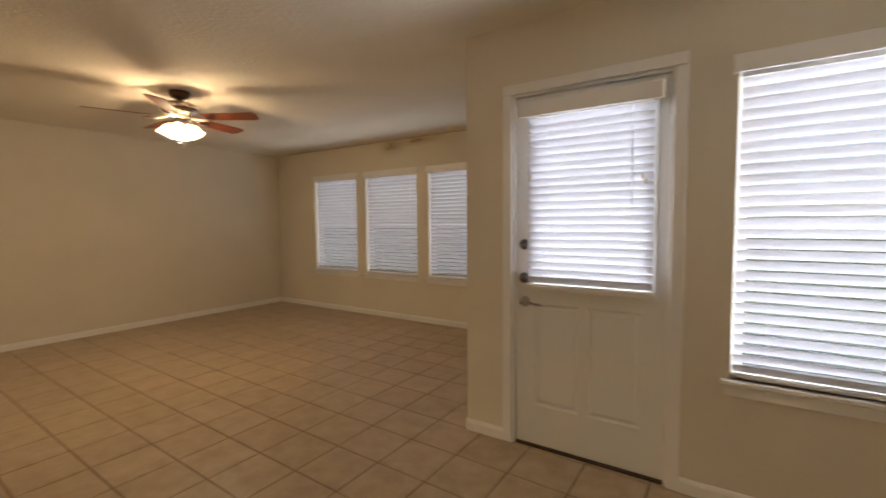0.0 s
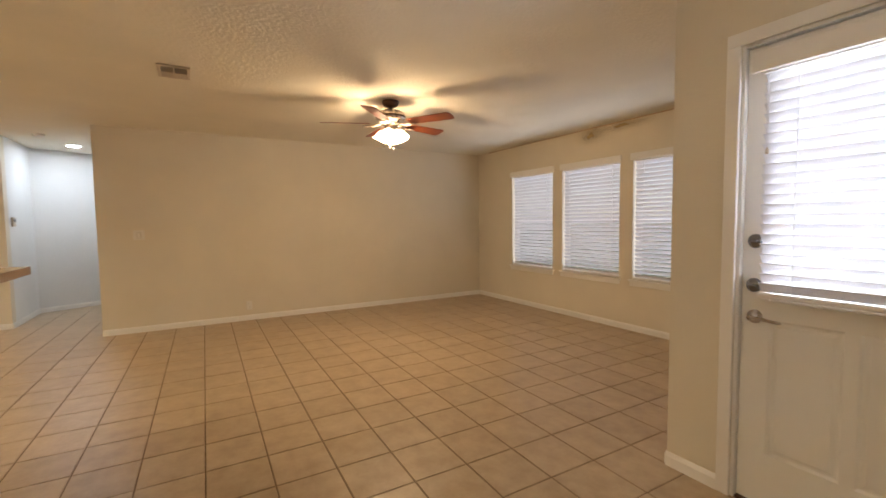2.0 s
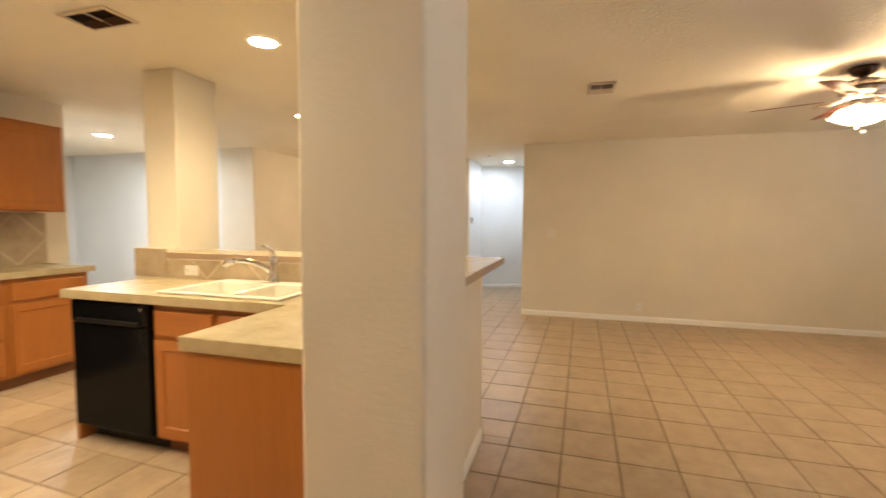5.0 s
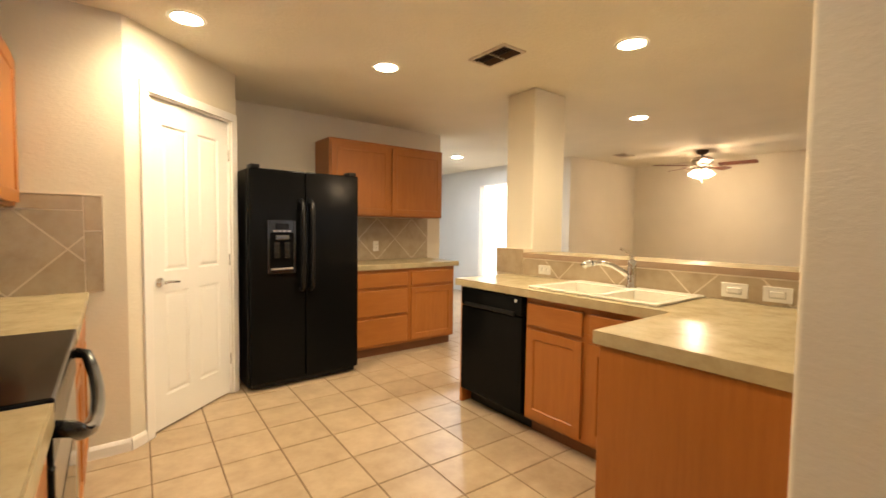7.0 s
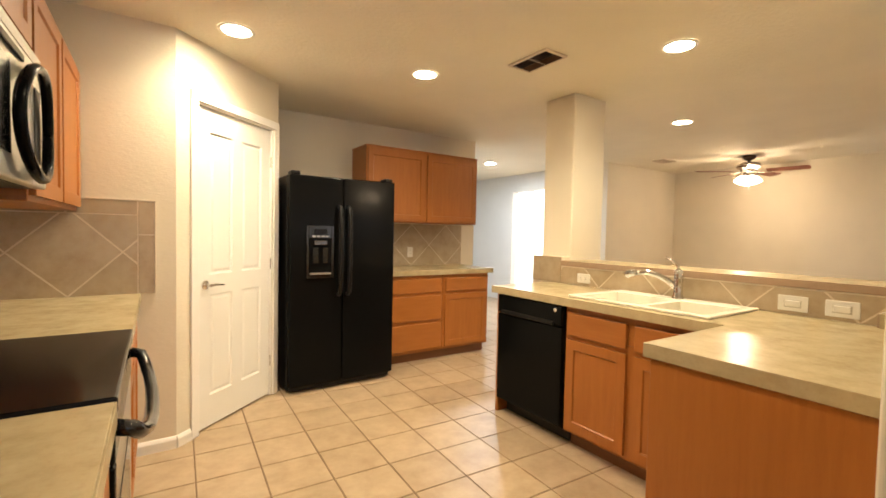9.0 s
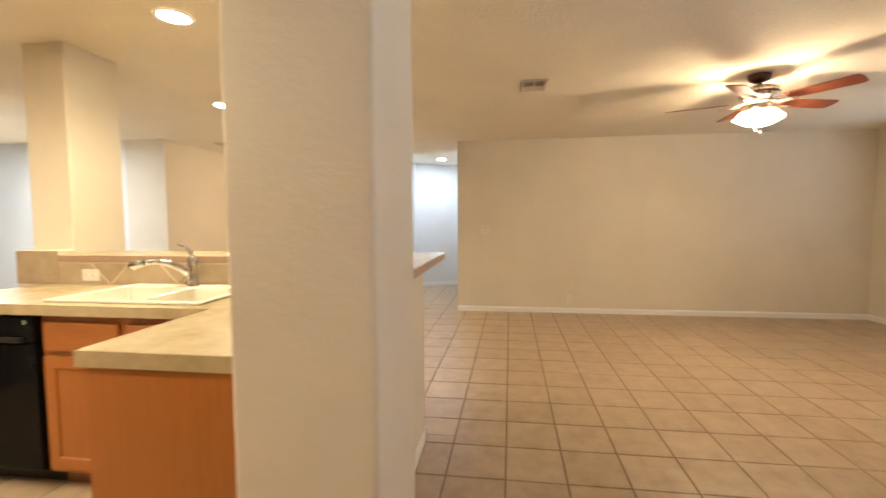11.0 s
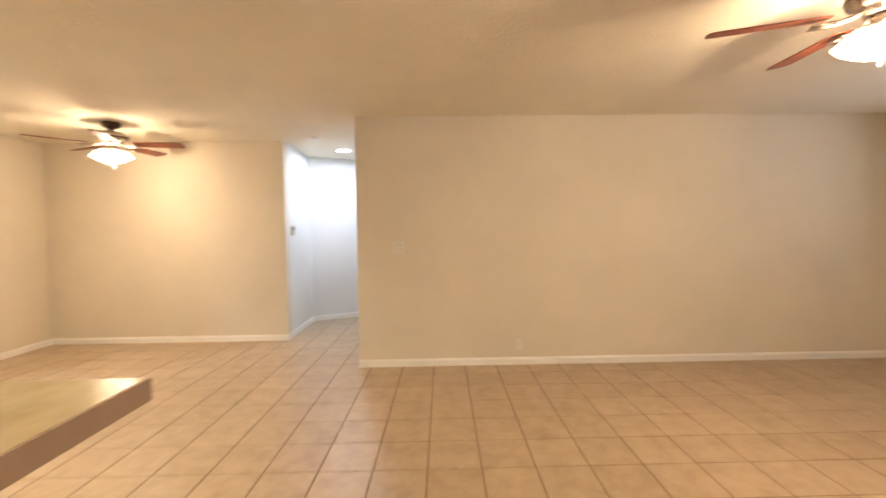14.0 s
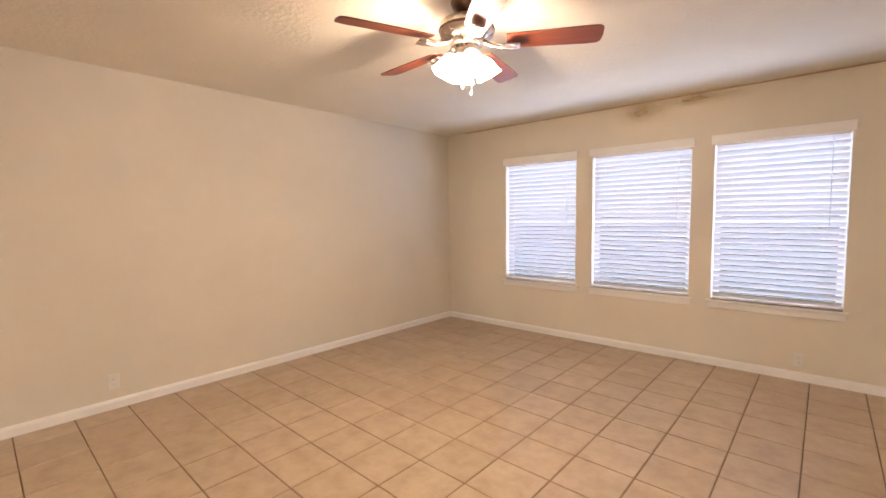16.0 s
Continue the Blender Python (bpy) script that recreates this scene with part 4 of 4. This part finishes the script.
for x in (0.05, 0.85):
    part("hinge_cover", box(x - 0.035, 0.01, 1.736, x + 0.035, 0.12, 1.765, 0.008, 2), BLACK_TEX, fr)
    part("foot", lathe([(0.02, 0.0), (0.02, 0.022)], 12, Matrix.Translation((x, 0.15, 0))), SLOT, fr)

# east run with the range faces west: local x runs to -y, local y to +x
EX = 0.535
face_w = lambda y: pose(EX + 0.03, y, 0, 0, 0, -90)
base_cabinet(face_w(-2.31), 1.055, 0.6, [("drawer", 0.02, 0.7, 0.47, 0.14), ("drawer", 0.53, 0.7, 0.47, 0.14), ("door", 0.02, 0.125, 0.47, 0.55), ("door", 0.53, 0.125, 0.47, 0.55)], "honey maple base cabinet between the range and the wall")
base_cabinet(face_w(-0.72), 0.825, 0.6, [("drawer", 0.02, 0.7, 0.39, 0.14), ("drawer", 0.45, 0.7, 0.39, 0.14), ("door", 0.02, 0.125, 0.39, 0.55), ("door", 0.45, 0.125, 0.39, 0.55)], "honey maple base cabinet at the end of the range run")
for y0, y1 in ((-3.366, -2.309), (-1.551, -0.70)):
    w_ = tagged(new("worktop", mesh_of("worktop", box(EX, y0, 0.877, XE - 0.004, y1, CT, 0.002), COUNTER)), "beige laminate worktop beside the range", "worktop")
    part("edge_band", box(EX - 0.004, y0, 0.878, EX - 0.0005, y1, CT - 0.001, 0.0005), COUNTER, w_)

rg = thing("range", face_w(-1.553), "stainless and black electric range with a glass cooktop", "range")
part("body", box(0.003, 0.02, 0.02, 0.752, 0.6, 0.9, 0.003), BLACK_TEX, rg)
part("cooktop", box(0.0, -0.035, 0.9, 0.755, 0.60, 0.936, 0.006, 2), GLASS_TOP, rg, "black ceramic glass cooktop")
od = part("oven_door", box(0.008, -0.028, 0.26, 0.747, 0.019, 0.78, 0.008, 2), STEEL, rg, "brushed stainless oven door")
part("oven_window", box(0.14, -0.0305, 0.36, 0.615, -0.0285, 0.64, 0), GLASS_TOP, od)
part("handle", tube([(0.03, -0.028, 0.86), (0.032, -0.06, 0.85), (0.07, -0.072, 0.825), (0.15, -0.085, 0.80), (0.26, -0.093, 0.785), (0.375, -0.095, 0.78), (0.49, -0.093, 0.785), (0.6, -0.085, 0.80), (0.68, -0.072, 0.825), (0.718, -0.06, 0.85), (0.72, -0.028, 0.86)], 0.018, 12), GLASS_BLACK, od, "thick black bowed handle", True)
part("side_trim", box(0.0, -0.0305, 0.04, 0.04, 0.019, 0.78, 0.006, 2), BLACK, rg)
part("front_rail", box(0.004, -0.03, 0.785, 0.751, 0.019, 0.899, 0.006, 2), BLACK, rg)
dr = part("drawer", box(0.008, -0.024, 0.04, 0.747, 0.019, 0.25, 0.006, 2), STEEL, rg)
part("backguard", box(0.0, 0.535, 0.9, 0.755, 0.6, 1.08, 0.008, 2), BLACK, rg)
UX = XE - 0.385
up_w = lambda y, z: pose(UX, y, z, 0, 0, -90)
upper_cabinet(up_w(-2.312, 1.378), 1.05, 0.735, 0.38, 2, "honey maple wall cabinet with framed doors beside the microwave")
upper_cabinet(up_w(-1.556, 1.84), 0.753, 0.295, 0.38, 2, "short honey maple wall cabinet above the microwave")
upper_cabinet(up_w(-0.77, 1.378), 0.783, 0.735, 0.38, 2, "honey maple wall cabinet at the end of the run")

mw = thing("microwave", pose(UX - 0.025, -1.557, 1.415, 0, 0, -90), "stainless over-range microwave with a black loop handle", "microwave")
part("body", box(0.0, 0.012, 0.0, 0.75, 0.38, 0.412, 0.004), BLACK_TEX, mw)
part("door", box(0.0, -0.022, 0.0, 0.56, 0.011, 0.36, 0.006, 2), STEEL, mw, "stainless microwave door")
part("control_panel", box(0.563, -0.022, 0.0, 0.75, 0.011, 0.36, 0.006, 2), STEEL, mw)
gr = bmesh.new()
for k in range(5):
    add_box(gr, 0.0, -0.02 + 0.002 * k, 0.364 + 0.0095 * k, 0.75, 0.011, 0.371 + 0.0095 * k, 0.001)
part("vent_grille", gr, STEEL, mw)
ring = []
for k in range(25):
    a = 2 * math.pi * k / 24
    ring.append((0.50 + 0.17 * math.cos(a), -0.04 - 0.012 * math.sin(a) ** 2, 0.165 + 0.15 * math.sin(a)))
part("handle", tube(ring, 0.0145, 10), BLACK, mw, "thick black oval loop handle", True)
part("trim_strip", box(0.0, -0.030, 0.315, 0.44, -0.0225, 0.335, 0.002), BLACK, mw)
part("door_window", box(0.05, -0.0245, 0.06, 0.33, -0.0222, 0.29, 0.001), DARK_STEEL, mw, "dark mirrored microwave window")
part("keypad", box(0.585, -0.0245, 0.07, 0.66, -0.0225, 0.29, 0.001), SLOT, mw)

# ---- tiled splashbacks ----
def diagonal_splash(m, w, h, label, size=0.33, border=0.0, off=0.0):
    """Diagonal wall tiles clipped to a w x h field, with an optional straight border; face to -y."""
    ob = thing("tile_backsplash", m, label, "backsplash", "kitchen backsplashes")
    part("grout_bed", box(0, -0.0072, 0, w, 0.0, h, 0), SPLASH_GROUT, ob)
    if border:
        part("edge_trim", box(-0.0, -0.0105, h + 0.001, w + 0.006, 0.0, h + 0.008, 0.001), SPLASH_GROUT, ob, "pale grout edge")
        part("edge_trim", box(w + 0.0005, -0.0105, 0, w + 0.006, 0.0, h + 0.0005, 0.001), SPLASH_GROUT, ob, "pale grout edge")
    g = 0.0055
    x1, z1 = w - border, h - border
    d = size * math.sqrt(2)
    for i in range(-6, 14):
        for k in range(-6, 14):
            cx, cz = off + i * d / 2, k * d / 2
            if (i + k) % 2:
                continue
            r = d / 2 - g
            poly = [(cx - r, cz), (cx, cz - r), (cx + r, cz), (cx, cz + r)]
            for ax, lim, sign in ((0, 0.001, 1), (0, x1 - g, -1), (1, 0.001, 1), (1, z1 - g, -1)):
                out = []
                for j in range(len(poly)):
                    p, q = poly[j], poly[(j + 1) % len(poly)]
                    pi, qi = sign * (p[ax] - lim) >= 0, sign * (q[ax] - lim) >= 0
                    if pi:
                        out.append(p)
                    if pi != qi:
                        s = (lim - p[ax]) / (q[ax] - p[ax])
                        out.append((p[0] + s * (q[0] - p[0]), p[1] + s * (q[1] - p[1])))
                poly = out
                if len(poly) < 3:
                    break
            if len(poly) < 3:
                continue
            bm = bmesh.new()
            fr_ = [bm.verts.new((a, -0.009, b)) for a, b in poly]
            bk = [bm.verts.new((a, -0.004, b)) for a, b in poly]
            bm.faces.new(fr_)
            for j in range(len(poly)):
                bm.faces.new((fr_[j], bk[j], bk[(j + 1) % len(poly)], fr_[(j + 1) % len(poly)]))
            bmesh.ops.recalc_face_normals(bm, faces=bm.faces)
            part("tile", bm, SPLASH, ob)
    if border:
        x = 0.0
        while x < w - border - 0.01:
            e = min(x + 0.33, w - border)
            part("tile", box(x + g / 2, -0.009, h - border, e - g, -0.004, h, 0.001), SPLASH, ob)
            x = e
        z = 0.0
        while z < h - 0.01:
            e = min(z + 0.33, h)
            part("tile", box(w - border, -0.009, z + g / 2, w - 0.002, -0.004, e - g / 2, 0.001), SPLASH, ob)
            z = e
    return ob


# on the stub wall (faces north), on the east wall, the south wall, and behind the sink
diagonal_splash(pose(XE - 0.012, -3.37 + 0.001, CT, 0, 0, 180), XE - 0.012 - 0.465, 0.517, "beige diagonal tile splashback on the wall beside the worktop", 0.33, 0.075, 0.1)
diagonal_splash(pose(XE - 0.001, -0.70, CT, 0, 0, -90), 2.66, 0.445, "beige diagonal tile splashback behind the range", 0.33, 0.0)
diagonal_splash(pose(-1.27, YS + 0.001, CT, 0, 0, 180), 1.40, 0.474, "beige diagonal tile splashback beside the refrigerator", 0.33, 0.0)
diagonal_splash(pose(SX - 0.010, -2.74, CT, 0, 0, 90), 2.1, 0.136, "low beige diagonal tile splashback behind the sink", 0.33, 0.0, 0.12)
diagonal_splash(pose(-1.19, SY + 0.010, CT, 0, 0, 180), 1.0, 0.136, "low beige diagonal tile splashback behind the peninsula", 0.33, 0.0, 0.12)
cs = thing("tile_backsplash", pose(SX - 0.010, -3.055, CT, 0, 0, 90), "beige tile ledge at the foot of the column", "backsplash")
part("core", box(0, 0.0, -0.04, 0.312, 0.105, 0.205, 0.002), SPLASH_GROUT, cs)
part("tile", box(0.002, -0.006, 0.0, 0.308, -0.0005, 0.205, 0.002), SPLASH, cs)
pe = lambda y, z: pose(SX - 0.002, y, z, 0, 0, 90)
plate(pe(-2.52, 0.985), 0.115, 0.07, "outlet", "ivory duplex outlet in the low splashback")
plate(pe(-1.24, 0.985), 0.125, 0.078, "switch", "wide ivory switch plate in the low splashback")
plate(pe(-1.05, 0.985), 0.125, 0.078, "switch", "wide ivory switch plate in the low splashback near the corner")
plate(pose(-1.95, YS + 0.011, 1.08, 0, 0, 180), 0.07, 0.115, "outlet", "ivory outlet in the tile splashback")

# ---- floor tiles ----
# two fields of the same tile, each laid slightly out of true
GAP, RISE = 0.0036, 0.0015


def clipped(poly, ax, lim, sign):
    """The part of a polygon on one side of an axis line."""
    out = []
    for j in range(len(poly)):
        p, q = poly[j], poly[(j + 1) % len(poly)]
        a, b = sign * (p[ax] - lim) >= 0, sign * (q[ax] - lim) >= 0
        if a:
            out.append(p)
        if a != b:
            f = (lim - p[ax]) / (q[ax] - p[ax])
            out.append((p[0] + f * (q[0] - p[0]), p[1] + f * (q[1] - p[1])))
    return out


def tile_piece(w, d, skew):
    bm = bmesh.new()
    add_box(bm, GAP, GAP, -0.004, w - GAP, d - GAP, 0.0)
    for v in bm.verts:
        if v.co.z > -0.001:
            v.co.x += RISE if v.co.x < w / 2 else -RISE
            v.co.y += RISE if v.co.y < d / 2 else -RISE
    for v in bm.verts:
        v.co.y += skew * v.co.x
    return mesh_of("tile", bm, TILE)


KX0, KY1 = -2.42, -0.47            # the kitchen field's western and northern limits
FIELDS = (((-3.305, 0.335), (0.3235, 0.307), 0.0, -0.02, range(-20, 15), range(-30, 15), False),
          ((-0.631, -2.552), (0.3125, 0.3125), -2.4, 0.0, range(-6, 8), range(-9, 9), True))
rest_v, rest_f = [], []
for (ox, oy), (w, d), turn, skew, cols, rows, kitchen in FIELDS:
    piece = tile_piece(w, d, skew)
    base = pose(ox, oy, 0, 0, 0, turn)
    made = 0
    for i in cols:
        for k in rows:
            x, y = (base @ Vector((i * w, k * d + skew * i * w, 0)))[:2]
            if x > XE or y > YN or (y > YD and x > XR):
                continue
            if kitchen:
                whole = x > KX0 + 0.02 and y + d < KY1 - 0.03
                near = -1.7 < x < 0.3 and -3.8 < y < -1.3
            else:
                whole = x + w < KX0 or y > KY1
                near = (-4.9 < x < -1.3 and -0.5 < y < 3.2) or (-1.35 < x < 0.4 and 0.8 < y < 2.4)
            if whole and near and made < (90 if kitchen else 210):
                t_ = new("tile", piece)
                t_.parent = floor
                t_.matrix_basis = base @ pose(i * w, k * d + skew * i * w, random.uniform(-0.0006, 0.0004), random.uniform(-0.08, 0.08), random.uniform(-0.08, 0.08), 0)
                made += 1
                continue
            quad = [(base @ Vector((i * w + a * w + (GAP, -GAP)[a], k * d + skew * (i + a) * w + b * d + (GAP, -GAP)[b], 0)))[:2] for a, b in ((0, 0), (1, 0), (1, 1), (0, 1))]
            if kitchen:
                quads = [clipped(clipped(quad, 0, KX0, 1), 1, KY1, -1)]
            elif whole:
                quads = [quad]
            else:
                quads = [clipped(quad, 0, KX0 - 2 * GAP, -1), clipped(clipped(quad, 0, KX0 - 2 * GAP, 1), 1, KY1 + 2 * GAP, 1)]
            for q in quads:
                if len(q) < 3:
                    continue
                n, b0 = len(q), len(rest_v)
                cx, cy = sum(p[0] for p in q) / n, sum(p[1] for p in q) / n
                rest_v += [(p[0], p[1], -0.004) for p in q]
                rest_v += [(p[0] + RISE * (1 if p[0] < cx else -1), p[1] + RISE * (1 if p[1] < cy else -1), 0) for p in q]
                rest_f.append(tuple(range(b0 + n, b0 + 2 * n)))
                rest_f += [(b0 + j, b0 + (j + 1) % n, b0 + n + (j + 1) % n, b0 + n + j) for j in range(n)]
me = bpy.data.meshes.new("far_tiles")
me.from_pydata(rest_v, [], rest_f)
me.materials.append(TILE)
ft = new("far_tiles", me)
ft.parent = floor
tagged(ft, kind="stuff")
